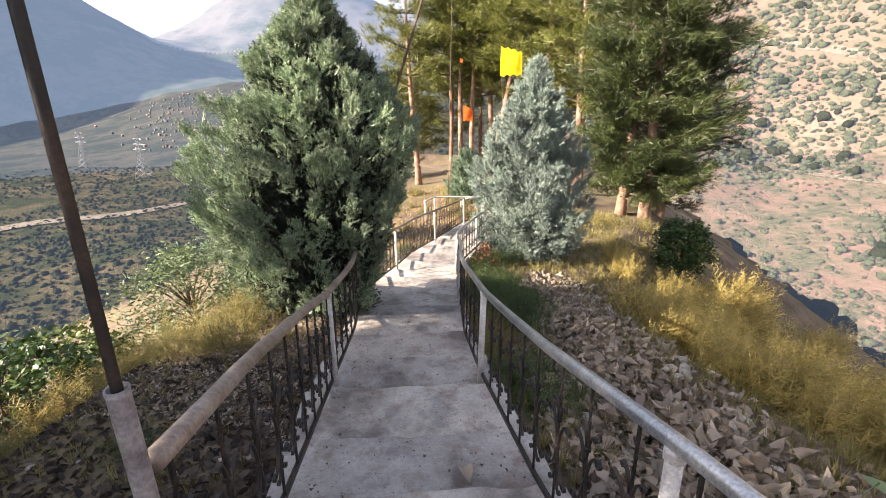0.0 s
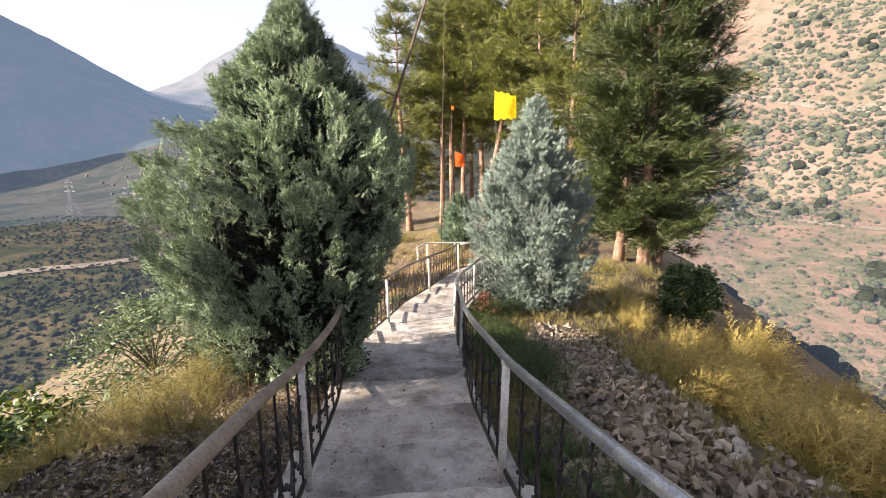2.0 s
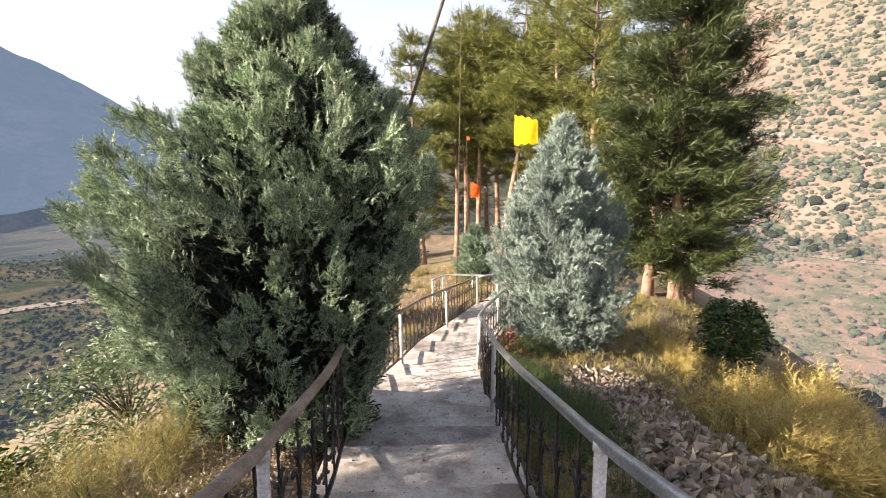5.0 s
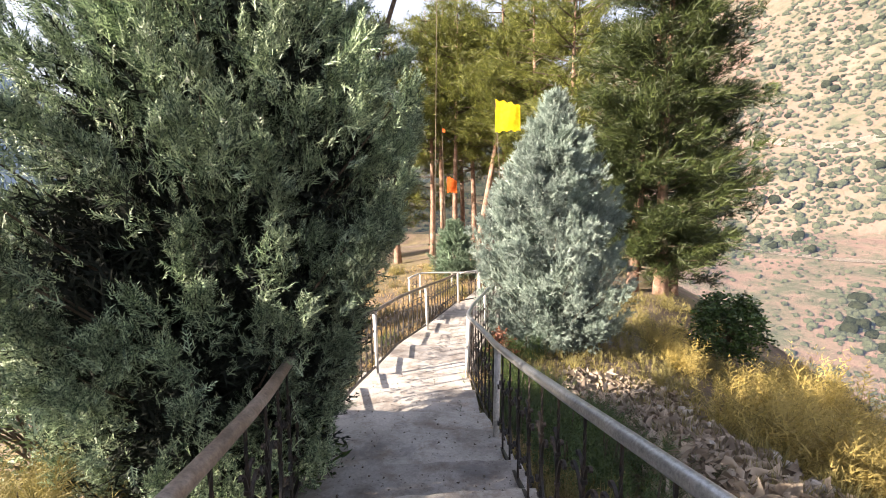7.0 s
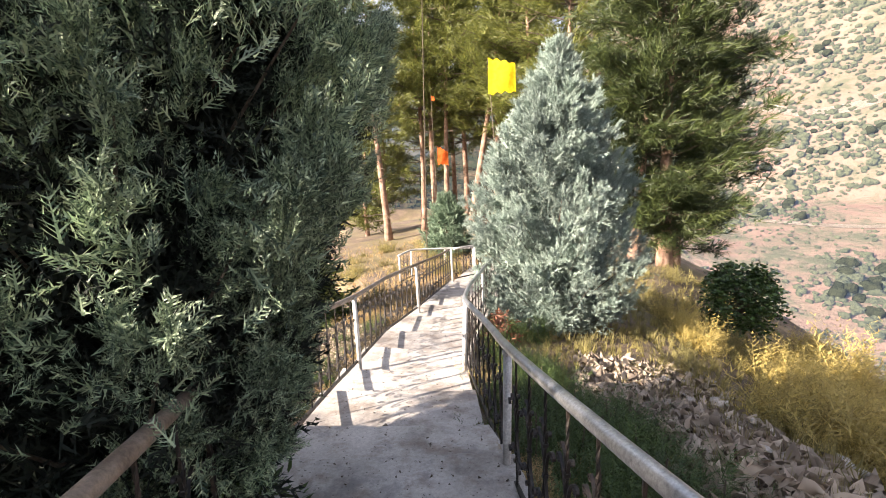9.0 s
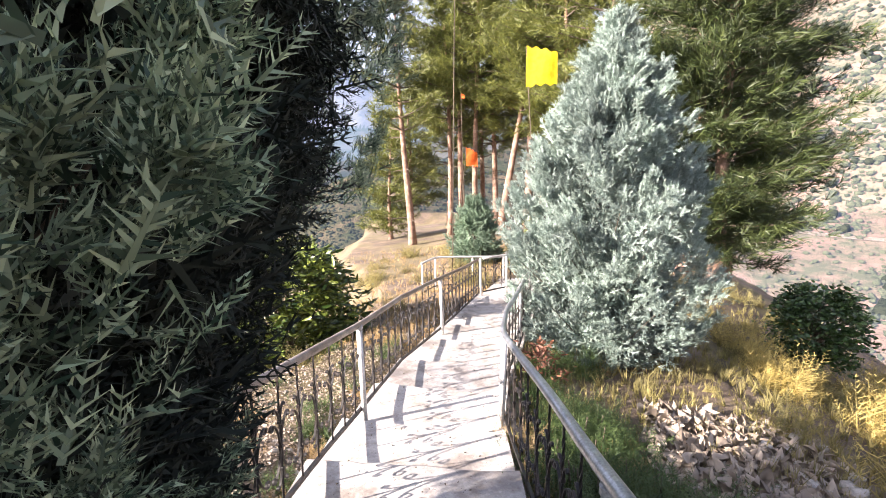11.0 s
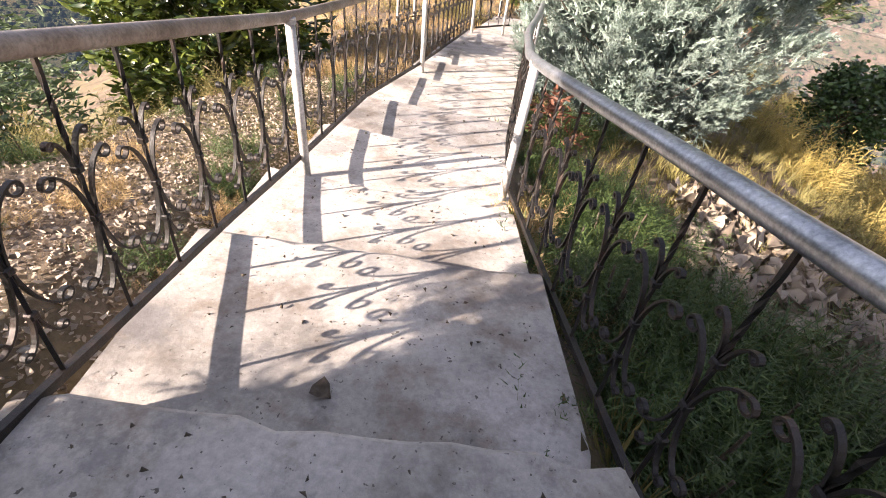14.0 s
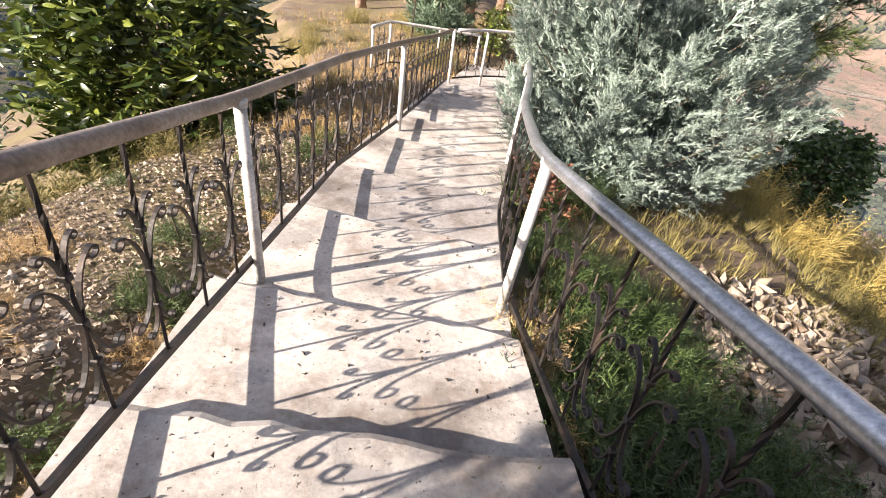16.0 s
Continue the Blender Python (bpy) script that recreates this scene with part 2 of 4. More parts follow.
def scattered(name, template, rot, at, size, mat, smooth=False):
    """One mesh of many copies of a small template (v, f) at places, with rotations and sizes."""
    tv, tf = template
    size = np.asarray(size).reshape(-1, 1, 1)
    v = np.einsum("nij,kj->nki", rot, tv) * size + np.asarray(at)[:, None, :]
    f = tf[None] + (np.arange(len(at)) * len(tv))[:, None, None]
    return tri_mesh(name, v.reshape(-1, 3), f.reshape(-1, 3), mat, smooth)


def tube(bm, pts, radius, sides=8, cap=True):
    """Skin a round tube over points; radius may be a list."""
    pts = [Vector(p) for p in pts]
    rs = radius if isinstance(radius, (list, tuple)) else [radius] * len(pts)
    rings, ref = [], None
    for i, p in enumerate(pts):
        d = (pts[min(i + 1, len(pts) - 1)] - pts[max(i - 1, 0)]).normalized()
        if ref is None:
            ref = Vector((0, 0, 1)) if abs(d.z) < 0.9 else Vector((1, 0, 0))
        a = ref.cross(d).normalized()
        ref = d.cross(a)
        rings.append([bm.verts.new(p + (a * math.cos(k * math.tau / sides) + ref * math.sin(k * math.tau / sides)) * rs[i]) for k in range(sides)])
    for r0, r1 in zip(rings, rings[1:]):
        for k in range(sides):
            bm.faces.new((r0[k], r0[(k + 1) % sides], r1[(k + 1) % sides], r1[k]))
    if cap:
        bm.faces.new(rings[0][::-1]), bm.faces.new(rings[-1])
    return bm


def joined(v_list, f_list):
    v, f, o = [], [], 0
    for a, b in zip(v_list, f_list):
        v.append(a), f.append(np.asarray(b) + o)
        o += len(a)
    return np.concatenate(v), np.concatenate(f)


# ---- plan of the walk: y, z of the way, and x of its two edges ----
WAY = [(-6.0, 0.46, 2.6, 4.1), (0.25, -0.93, 0.6, 1.98), (1.65, -1.255, 0.15, 1.5), (2.75, -1.50, -0.2, 1.15), (4.05, -1.80, -0.51, 0.755), (5.85, -2.15, -0.94, 0.42),
       (6.4, -2.27, -1.05, 0.23), (7.2, -2.46, -1.15, 0.12), (8.13, -2.66, -1.23, -0.02), (9.3, -2.83, -1.24, -0.02), (11.1, -3.05, -1.06, 0.17), (14.43, -3.45, -0.75, 0.48), (15.9, -3.62, -0.45, 0.78), (30.0, -4.5, 1.8, 3.2)]
WAY_T = np.array(WAY).T


def way_z(y):
    return np.interp(y, WAY_T[0], WAY_T[1])


def way_l(y):
    return np.interp(y, WAY_T[0], WAY_T[2])


def way_r(y):
    return np.interp(y, WAY_T[0], WAY_T[3])


def smooth_noise(x, y, seed=0):
    rng = np.random.default_rng(seed)
    s = np.zeros_like(np.asarray(x, dtype=float) + np.asarray(y, dtype=float))
    for k in range(7):
        a, p, q = rng.uniform(0, 6.28), rng.uniform(0, 6.28), rng.uniform(0.6, 1.6)
        s = s + np.sin((x * np.cos(a) + y * np.sin(a)) * q + p)
    return s / 5.0


def near_ground(x, y):
    """Height of the ground round the way: shoulders beside it, then the drop on both sides."""
    yc = np.clip(y, -8, 20)
    z = way_z(yc) - 0.045 * np.maximum(y - 20, 0) * np.where(y > 42, 0, 1) - np.maximum(y - 42, 0) * 0.7 + np.maximum(-8 - y, 0) * 0.15
    dl = way_l(yc) - x
    dr = x - way_r(yc)
    brow = np.interp(y, [-8, 6, 9, 12, 18, 24, 40], [2.2, 2.0, 1.5, 1.2, 4.0, 8.0, 12.0])
    left = np.interp(dl, [0.0, 0.15, 0.5], [0.27, 0.24, 0.06]) + 0.10 * np.minimum(dl, brow) + 0.75 * np.maximum(dl - brow, 0) - 0.35 * np.maximum(dl - brow - 9, 0)
    shelf = np.interp(y, [-8, 8, 14, 20, 30, 40], [3.2, 2.8, 3.2, 5.0, 6.0, 6.0])
    right = np.interp(dr, [0, 0.25], [0.08, 0.28]) + 0.08 * np.minimum(dr, shelf) + 0.48 * np.maximum(dr - shelf, 0) + 0.25 * np.maximum(dr - shelf - 4, 0)
    bumps = 0.05 * smooth_noise(x * 2.3, y * 2.3, 1) + 0.03 * smooth_noise(x * 6, y * 6, 2)
    inside = (dl < 0) & (dr < 0)
    off = np.where(inside, 0.34, np.where(dl >= 0, left, right))
    grow = np.clip(np.maximum(dl, dr) / 0.5, 0, 1)
    return z - off + bumps * grow


# far land, by the angle clockwise from +y, seen from the stairs
AZ = np.array([-180, -75, -56, -50, -45, -40, -34, -28, -22, -16, -5, 8, 16, 25, 40, 75, 180.0])
EL_FOOT = np.array([-20, -18, -17, -16.5, -16, -16, -17, -14, -12, -11, -14, -20, -21, -22, -22, -20, -20.0])   # at 260 m
EL_SPUR = np.array([-6, -8, -8.5, -8.5, -9, -9.3, -10, -5.3, -2.6, -1, -1, 0, -4, -6, -6, 0, -6.0])            # at 560 m
EL_FLOOR = np.array([-4, -7.5, -7.0, -7.2, -7.4, -7.2, -6.8, -5.5, -4.0, -3.0, 2, 10, 15.5, 17, 20, 16, -4.0])     # at 1000 m
EL_RIVER = np.array([-1, -4.4, -4.2, -3.3, -2.0, -0.5, 0.2, -0.6, -0.6, 0, 3, 8, 13, 15, 18, 14, -1.0])          # at 2200 m
EL_RIDGE = np.array([6, 14, 12.6, 10.6, 7.6, 4.2, 1.9, 1.0, 0.9, 1, 3, 6, 10, 12, 14, 12, 6.0])               # at 3200 m
EL_END = np.array([5, 6, 6, 6, 5, 4.8, 8.2, 11.2, 10.4, 8.5, 7, 6, 7, 8, 9, 8, 5.0])                               # at 4600 m
RADII = np.array([260, 560, 1000, 2200, 3200, 4600.0])


def far_ground(x, y):
    r = np.hypot(x, y - 3)
    az = np.degrees(np.arctan2(x, y - 3))
    cols = np.stack([np.interp(az, AZ, e) for e in (EL_FOOT, EL_SPUR, EL_FLOOR, EL_RIVER, EL_RIDGE, EL_END)])
    zs = np.tan(np.radians(cols)) * RADII[:, None]
    lr = np.clip((np.searchsorted(RADII, np.clip(r, 260, 4599), side="right") - 1), 0, len(RADII) - 2)
    i = np.arange(len(r))
    w = np.clip((r - RADII[lr]) / (RADII[lr + 1] - RADII[lr]), 0, 1)
    z = zs[lr, i] * (1 - w) + zs[lr + 1, i] * w
    rough = np.clip((r - 150) / 400, 0, 1)
    flat = np.clip((az + 58) / 4, 0, 1) * np.clip((-30 - az) / 4, 0, 1) * np.clip((r - 700) / 200, 0, 1) * np.clip((2300 - r) / 200, 0, 1)
    rough = rough * (1 - 0.9 * flat)
    ridges = 1 - np.abs(smooth_noise(x / 75, y / 75, 5))
    return z + rough * (16 * smooth_noise(x / 150, y / 150, 3) + 14 * ridges + 5 * smooth_noise(x / 28, y / 28, 4)) * np.clip(r / 900, 0.35, 1.6)


def land(x, y):
    x, y = np.atleast_1d(np.asarray(x, dtype=float)), np.atleast_1d(np.asarray(y, dtype=float))
    r = np.hypot(x, y - 3)
    w = np.clip((r - 48) / 190, 0, 1)
    w = w * w * (3 - 2 * w)
    return near_ground(x, y) * (1 - w) + far_ground(x, y) * w


def ground_at(x, y):
    return float(land(x, y)[0])


def build_ground():
    az = np.concatenate([np.arange(-62, 44, 0.42), np.arange(44, 298, 2.0)])
    rr = np.concatenate([np.arange(0.15, 14, 0.14), np.geomspace(14, 60, 55), np.geomspace(61.5, 4600, 230)])
    a, r = np.meshgrid(np.radians(az), rr, indexing="ij")
    x, y = r * np.sin(a), 3 + r * np.cos(a)
    z = land(x.ravel(), y.ravel())
    v = np.column_stack([x.ravel(), y.ravel(), z])
    na, nr = len(az), len(rr)
    i, j = np.meshgrid(np.arange(na), np.arange(nr - 1), indexing="ij")
    i2 = (i + 1) % na
    p, q, s, t = i * nr + j, i * nr + j + 1, i2 * nr + j + 1, i2 * nr + j
    f = np.concatenate([np.stack([p, q, s], -1).reshape(-1, 3), np.stack([p, s, t], -1).reshape(-1, 3)])
    v = np.vstack([v, [[0, 3, ground_at(0, 3)]]])
    k = np.arange(na)
    f = np.concatenate([f, np.stack([np.full(na, len(v) - 1), k * nr, ((k + 1) % na) * nr], -1)])
    f = f[:, ::-1]
    me = tri_mesh("ground", v, f, GROUND, True)
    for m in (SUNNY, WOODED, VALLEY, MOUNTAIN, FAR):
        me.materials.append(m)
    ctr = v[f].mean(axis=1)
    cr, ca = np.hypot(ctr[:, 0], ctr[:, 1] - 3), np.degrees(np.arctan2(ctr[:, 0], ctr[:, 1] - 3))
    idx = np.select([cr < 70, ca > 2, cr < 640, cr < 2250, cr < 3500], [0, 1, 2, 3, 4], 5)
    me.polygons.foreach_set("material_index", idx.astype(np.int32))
    ob = new("ground", me)
    return tagged(ob, "dry earthy hillside falling into a wide hazy valley", "ground", kind="structure")


build_ground()

# ---- the stepped concrete way ----
STEP_Y = [-5.2, -4.6, -4.0, -3.4, -2.8, -2.2, -1.6, -1.05, -0.5, 0.02, 0.5, 0.97, 1.46, 1.98, 2.7, 3.33, 4.08, 4.8, 5.22, 5.85, 6.33, 7.22, 7.93, 8.85, 9.72, 10.7, 11.62, 12.6, 13.5, 14.5, 17.0]


FALL = 0.05         # how far a tread drops per metre towards its nosing


def across(y0):
    """The two ends of a step's edge whose middle lies at y0: the edges swing round with the bend of the way."""
    skew = float(np.interp(y0, [0.5, 4.1, 5.2, 6.3, 7.2, 8.0, 9.0, 11.0], [0.25, 0.27, 0.2, 0.07, 0.05, -0.05, -0.1, -0.12]))
    xl, xr = float(way_l(y0)) - 0.13, float(way_r(y0)) + 0.03
    return Vector((xl, y0 + skew * (xl - xr) / 2, 0)), Vector((xr, y0 + skew * (xr - xl) / 2, 0))


def tread_z(k):
    return float(way_z(0.15 * STEP_Y[k] + 0.85 * STEP_Y[k + 1]))


def step_piece(k, rng):
    """One poured tread: level top, uneven worn nosing, riser below it."""
    (a, b), (c, d) = across(STEP_Y[k]), across(STEP_Y[k + 1])
    top, mid_y = tread_z(k), (STEP_Y[k] + STEP_Y[k + 1]) / 2
    low = tread_z(k + 1) - 0.10 if k + 2 < len(STEP_Y) else top - 0.3
    bm = bmesh.new()
    nx, rows = 14, []
    wob = [rng.uniform(-0.018, 0.018) for _ in range(nx + 1)]
    for j, (w, dz) in enumerate(((0.0, 0.004), (0.35, 0.002), (0.7, 0.0), (0.97, -0.003), (1.0, -0.016))):
        row = []
        for i in range(nx + 1):
            u = i / nx
            p = (a.lerp(b, u)).lerp(c.lerp(d, u), w)
            p.y += (wob[i] if w > 0.9 else 0) - (0.03 if j == 0 else 0)
            p.z = top + dz + 0.004 * noise.noise(p * 3.1) - FALL * (p.y - mid_y)
            row.append(bm.verts.new(p))
        rows.append(row)
    bottom = [bm.verts.new((v.co.x, v.co.y, low)) for v in rows[-1]]
    rows.append(bottom)
    for r0, r1 in zip(rows, rows[1:]):
        for i in range(nx):
            bm.faces.new((r0[i], r0[i + 1], r1[i + 1], r1[i]))
    for side in (0, nx):
        loop = [r[side] for r in rows]
        back = bm.verts.new((loop[0].co.x, loop[0].co.y, low))
        bm.faces.new(loop + [back] if side else (loop + [back])[::-1])
    bmesh.ops.recalc_face_normals(bm, faces=bm.faces)
    return bm


def build_steps():
    rng = random.Random(4)
    stair = tagged(new("stairway"), "long flight of shallow grey concrete steps, worn and stained", "stairs", kind="structure")
    for k in range(len(STEP_Y) - 1):
        part("step", step_piece(k, rng), CONCRETE, stair)
    return stair


build_steps()


# ---- railings ----
RAIL_H, BAR_H = 0.80, 0.05


# the two handrails: y, x and height of the top
RAIL_L = np.array([(-6.0, 2.6, 1.35), (0.25, 0.6, 0.02), (0.85, 0.41, -0.14), (2.75, -0.19, -0.775), (3.9, -0.45, -0.95), (5.5, -0.96, -1.29), (6.0, -1.09, -1.45), (7.2, -1.18, -1.68), (8.1, -1.22, -1.85),
                   (9.5, -1.23, -2.03), (11.1, -1.05, -2.24), (14.45, -0.75, -2.64)]).T
RAIL_R = np.array([(-6.0, 4.1, 1.4), (0.5, 1.84, -0.12), (1.55, 1.47, -0.41), (3.05, 1.02, -0.79), (4.2, 0.71, -1.03), (5.8, 0.42, -1.44), (6.2, 0.365, -1.55), (7.2, 0.19, -1.735), (8.3, 0.0, -1.93),
                   (9.3, -0.01, -2.06), (10.5, 0.13, -2.19), (12.6, 0.31, -2.43)]).T


def left_line(y):
    return Vector((float(np.interp(y, RAIL_L[0], RAIL_L[1])), y, float(np.interp(y, RAIL_L[0], RAIL_L[2])) - RAIL_H))


def right_line(y):
    return Vector((float(np.interp(y, RAIL_R[0], RAIL_R[1])), y, float(np.interp(y, RAIL_R[0], RAIL_R[2])) - RAIL_H))


def ribbon(bm, pts, w=0.003, d=0.0065):
    """A flat bar bent along points (x, z)."""
    rows = []
    for i, (x, z) in enumerate(pts):
        x0, z0 = pts[max(i - 1, 0)]
        x1, z1 = pts[min(i + 1, len(pts) - 1)]
        n = Vector((-(z1 - z0), x1 - x0)).normalized() * w
        rows.append([bm.verts.new((x + s * n.x, q, z + s * n.y)) for s, q in ((-1, -d), (1, -d), (1, d), (-1, d))])
    for r0, r1 in zip(rows, rows[1:]):
        for k in range(4):
            bm.faces.new((r0[k], r0[(k + 1) % 4], r1[(k + 1) % 4], r1[k]))
    bm.faces.new(rows[0][::-1]), bm.faces.new(rows[-1])
    return bm


def scroll_mesh(sx, z0, dz, s):
    """One wrought scroll: an arm swinging out from the bar and curling back at its end."""
    pts = []
    for i in range(9):
        q = i / 8
        pts.append((sx * (0.006 + s * 0.085 * (0.25 * q + 0.75 * q * q)), z0 + dz * s * 0.165 * math.sin(q * 1.35)))
    cx, cz, r = pts[-1][0], pts[-1][1], 0.030 * s
    for i in range(1, 13):
        a = i / 12 * 5.0
        rr = r * (1 - 0.05 * i)
        pts.append((cx + sx * (rr * math.sin(a)) * 0.95, cz + dz * (r * 0.1 - rr * (1 - math.cos(a)) * 0.85 + 0.0)))
    return finish("scroll", ribbon(bmesh.new(), pts), IRON)


def collar_mesh(z):
    bm = bmesh.new()
    bmesh.ops.create_cube(bm, size=1, matrix=Matrix.LocRotScale((0, 0, z), None, (0.024, 0.024, 0.022)))
    bmesh.ops.bevel(bm, geom=bm.edges[:], offset=0.004, segments=1, affect="EDGES")
    return finish("collar", bm, IRON)


def bar_mesh(length=0.76, twist=7.0):
    """Square bar with a twist in its upper part."""
    bm = bmesh.new()
    rows, n = [], 22
    for i in range(n + 1):
        z = length * i / n
        a = twist * max(0, min(1, (z - 0.42) / 0.26))
        rows.append([bm.verts.new((0.0072 * math.cos(a + k * math.pi / 2), 0.0072 * math.sin(a + k * math.pi / 2), z)) for k in range(4)])
    for r0, r1 in zip(rows, rows[1:]):
        for k in range(4):
            bm.faces.new((r0[k], r0[(k + 1) % 4], r1[(k + 1) % 4], r1[k]))
    return finish("baluster", bm, IRON)


BAR = bar_mesh()
SCROLLS = [scroll_mesh(sx, z0, dz, s) for sx in (-1, 1) for z0, dz, s in ((0.33, 1, 1.0), (0.33, -1, 1.0), (0.47, 1, 0.55), (0.20, -1, 0.55))]
COLLARS = [collar_mesh(z) for z in (0.2, 0.33, 0.47)]


def railing(line, y0, y1, posts, rail_mat, post_mat, label, step=0.262, lean=(0.0, 0.055)):
    top = tagged(new("railing"), label, "railing", group="railings along the stairs")
    ys = np.arange(y0, y1 + 0.01, 0.25)
    rng = random.Random(int(abs(y0) * 10) + len(posts))
    pts = [line(y) + Vector((0.01 * math.sin(y * 2.1), lean[1] * RAIL_H, RAIL_H + 0.012 * math.sin(y * 1.3))) for y in ys]
    part("handrail", tube(bmesh.new(), pts, 0.027, 12), rail_mat, top, smooth=True)
    bm = bmesh.new()
    low = [line(y) + Vector((0, 0, BAR_H)) for y in ys]
    rows = []
    for p in low:
        rows.append([bm.verts.new(p + Vector(o)) for o in ((-0.011, 0, -0.014), (0.011, 0, -0.014), (0.011, 0, 0.014), (-0.011, 0, 0.014))])
    for r0, r1 in zip(rows, rows[1:]):
        for k in range(4):
            bm.faces.new((r0[k], r1[k], r1[(k + 1) % 4], r0[(k + 1) % 4]))
    bm.faces.new(rows[0]), bm.faces.new(rows[-1][::-1])
    part("bottom_rail", bm, IRON, top)
    for y, dx in posts:
        p = line(y)
        foot = p + Vector((dx, 0, -0.12))
        head = p + Vector((dx * 0.2, lean[1] * RAIL_H, RAIL_H - 0.02))
        post = part("post", tube(bmesh.new(), [foot, foot.lerp(head, 0.5), head], 0.025, 12), post_mat, top, smooth=True)
        part("collar", tube(bmesh.new(), [head - Vector((0, 0, 0.015)), head + Vector((0, 0, 0.012))], 0.031, 12), post_mat, post)
    y = y0 + 0.08
    while y < y1 - 0.05:
        if not any(abs(y - q) < 0.05 for q, _ in posts):
            p, q = line(y), line(y + 0.1)
            turn = math.atan2(q.y - p.y, q.x - p.x)
            m = Matrix.Translation(p + Vector((0, 0, BAR_H))) @ Matrix.Rotation(math.atan2(lean[1], 1), 4, (-1, 0, 0)) @ Matrix.Rotation(turn + rng.uniform(-0.05, 0.05), 4, "Z") @ Matrix.Rotation(rng.uniform(-0.02, 0.02), 4, "Y")
            bar = part("baluster", BAR, parent=top)
            bar.matrix_local = m
            for me in SCROLLS:
                part("scroll", me, parent=bar)
            for me in COLLARS:
                part("tie", me, parent=bar)
        y += step
    return top


railing(left_line, 0.25, 14.45, [(2.75, 0.02), (5.55, 0.03), (8.08, 0.03), (11.1, 0.03), (14.4, 0.03)],
        WORN, PALE, "wrought-iron railing with scrolls and a worn brown handrail beside concrete steps")
railing(right_line, -2.6, 12.6, [(-2.4, -0.03), (0.72, 0.0), (3.03, -0.02), (5.8, -0.02), (8.18, -0.04), (10.5, -0.02), (12.5, -0.02)],
        GALV, PALE, "wrought-iron railing with scrolls and a bright galvanised steel handrail")


def far_line_a(u):
    pts = [Vector((-0.75, 14.45, -3.45)), Vector((-0.2, 15.13, -3.5)), Vector((0.45, 15.45, -3.5)), Vector((1.9, 15.7, -3.55))]
    return pts[0].lerp(pts[1], u / 0.87) if u < 0.87 else pts[1].lerp(pts[2], (u - 0.87) / 0.72) if u < 1.59 else pts[2].lerp(pts[3], (u - 1.59) / 1.41)


def far_line_b(u):
    pts = [Vector((-2.3, 15.5, -3.82)), Vector((-2.1, 16.3, -3.84)), Vector((-0.3, 17.1, -3.95))]
    return pts[0].lerp(pts[1], u / 0.9) if u < 0.9 else pts[1].lerp(pts[2], (u - 0.9) / 2.1)


railing(far_line_a, 0.1, 3.0, [(0.87, 0), (1.9, 0), (2.9, 0)], PALE, PALE, "pale railing with iron scrolls round the landing", lean=(0, 0))
railing(far_line_b, 0.0, 3.0, [(0.05, 0), (0.9, 0), (2.0, 0), (2.95, 0)], PALE, PALE, "pale railing with iron scrolls at the turn of the lower flight", lean=(0, 0))


# ---- foliage templates ----
def spray_template(rng, n_side=7):
    """A feathery cypress spray, about 1 long along z: a stem with short forked side shoots, all thin cords."""
    vs, fs = [], []

    def blade(p, q, w, side):
        o = len(vs)
        vs.extend([p - side * w, p + side * w, q])
        fs.append((o, o + 1, o + 2))

    for i in range(n_side):
        u = (i + 0.5) / n_side
        for s in (-1, 1):
            l = 0.40 * (1 - 0.7 * u) * rng.uniform(0.7, 1.2) + 0.08
            base = np.array([0, 0.05 * math.sin(u * 3), u * 0.9])
            tip = base + l * np.array([s * 0.7, rng.uniform(-0.5, 0.5), 0.66])
            blade(base, tip, 0.034, np.array([0, 0.5, 0.86]))
            mid = (base + tip) / 2
            blade(mid, mid + 0.6 * l * np.array([s * 0.1, rng.uniform(-0.7, 0.7), 0.75]), 0.03, np.array([0.86, 0.5, 0]))
    blade(np.array([0, 0, 0.0]), np.array([0, 0.03, 1.08]), 0.036, np.array([1.0, 0, 0]))
    return np.array(vs), np.array(fs)


def needle_template(rng, n=11):
    """A tuft of long pine needles fanning out along z."""
    vs, fs = [], []
    for i in range(n):
        a, t = rng.uniform(0, 6.28), rng.uniform(0.15, 1.25)
        d = np.array([math.cos(a) * math.sin(t), math.sin(a) * math.sin(t), math.cos(t)])
        side = np.cross(d, np.array([0.3, 0.5, 0.8]))
        side /= np.linalg.norm(side)
        b = np.array([0, 0, rng.uniform(-0.35, 0.1)])
        o = len(vs)
        vs.extend([b - side * 0.03, b + side * 0.03, b + d * rng.uniform(0.7, 1.0)])
        fs.append((o, o + 1, o + 2))
    return np.array(vs), np.array(fs)


def leaf_template(wide=0.3, curl=0.15, fold=0.1):
    """A single lance-shaped leaf 1 long along z, folded at the midrib and drooping."""
    us = [0, 0.3, 0.65, 1.0]
    ws = [0.02, wide, wide * 0.8, 0.0]
    vs = []
    for u, w in zip(us, ws):
        y = -curl * u * u
        vs += [(-w / 2, y + fold * w, u), (0, y, u), (w / 2, y + fold * w, u)]
    fs = []
    for i in range(3):
        a = i * 3
        fs += [(a, a + 1, a + 4), (a, a + 4, a + 3), (a + 1, a + 2, a + 5), (a + 1, a + 5, a + 4)]
    return np.array(vs, dtype=float), np.array(fs)


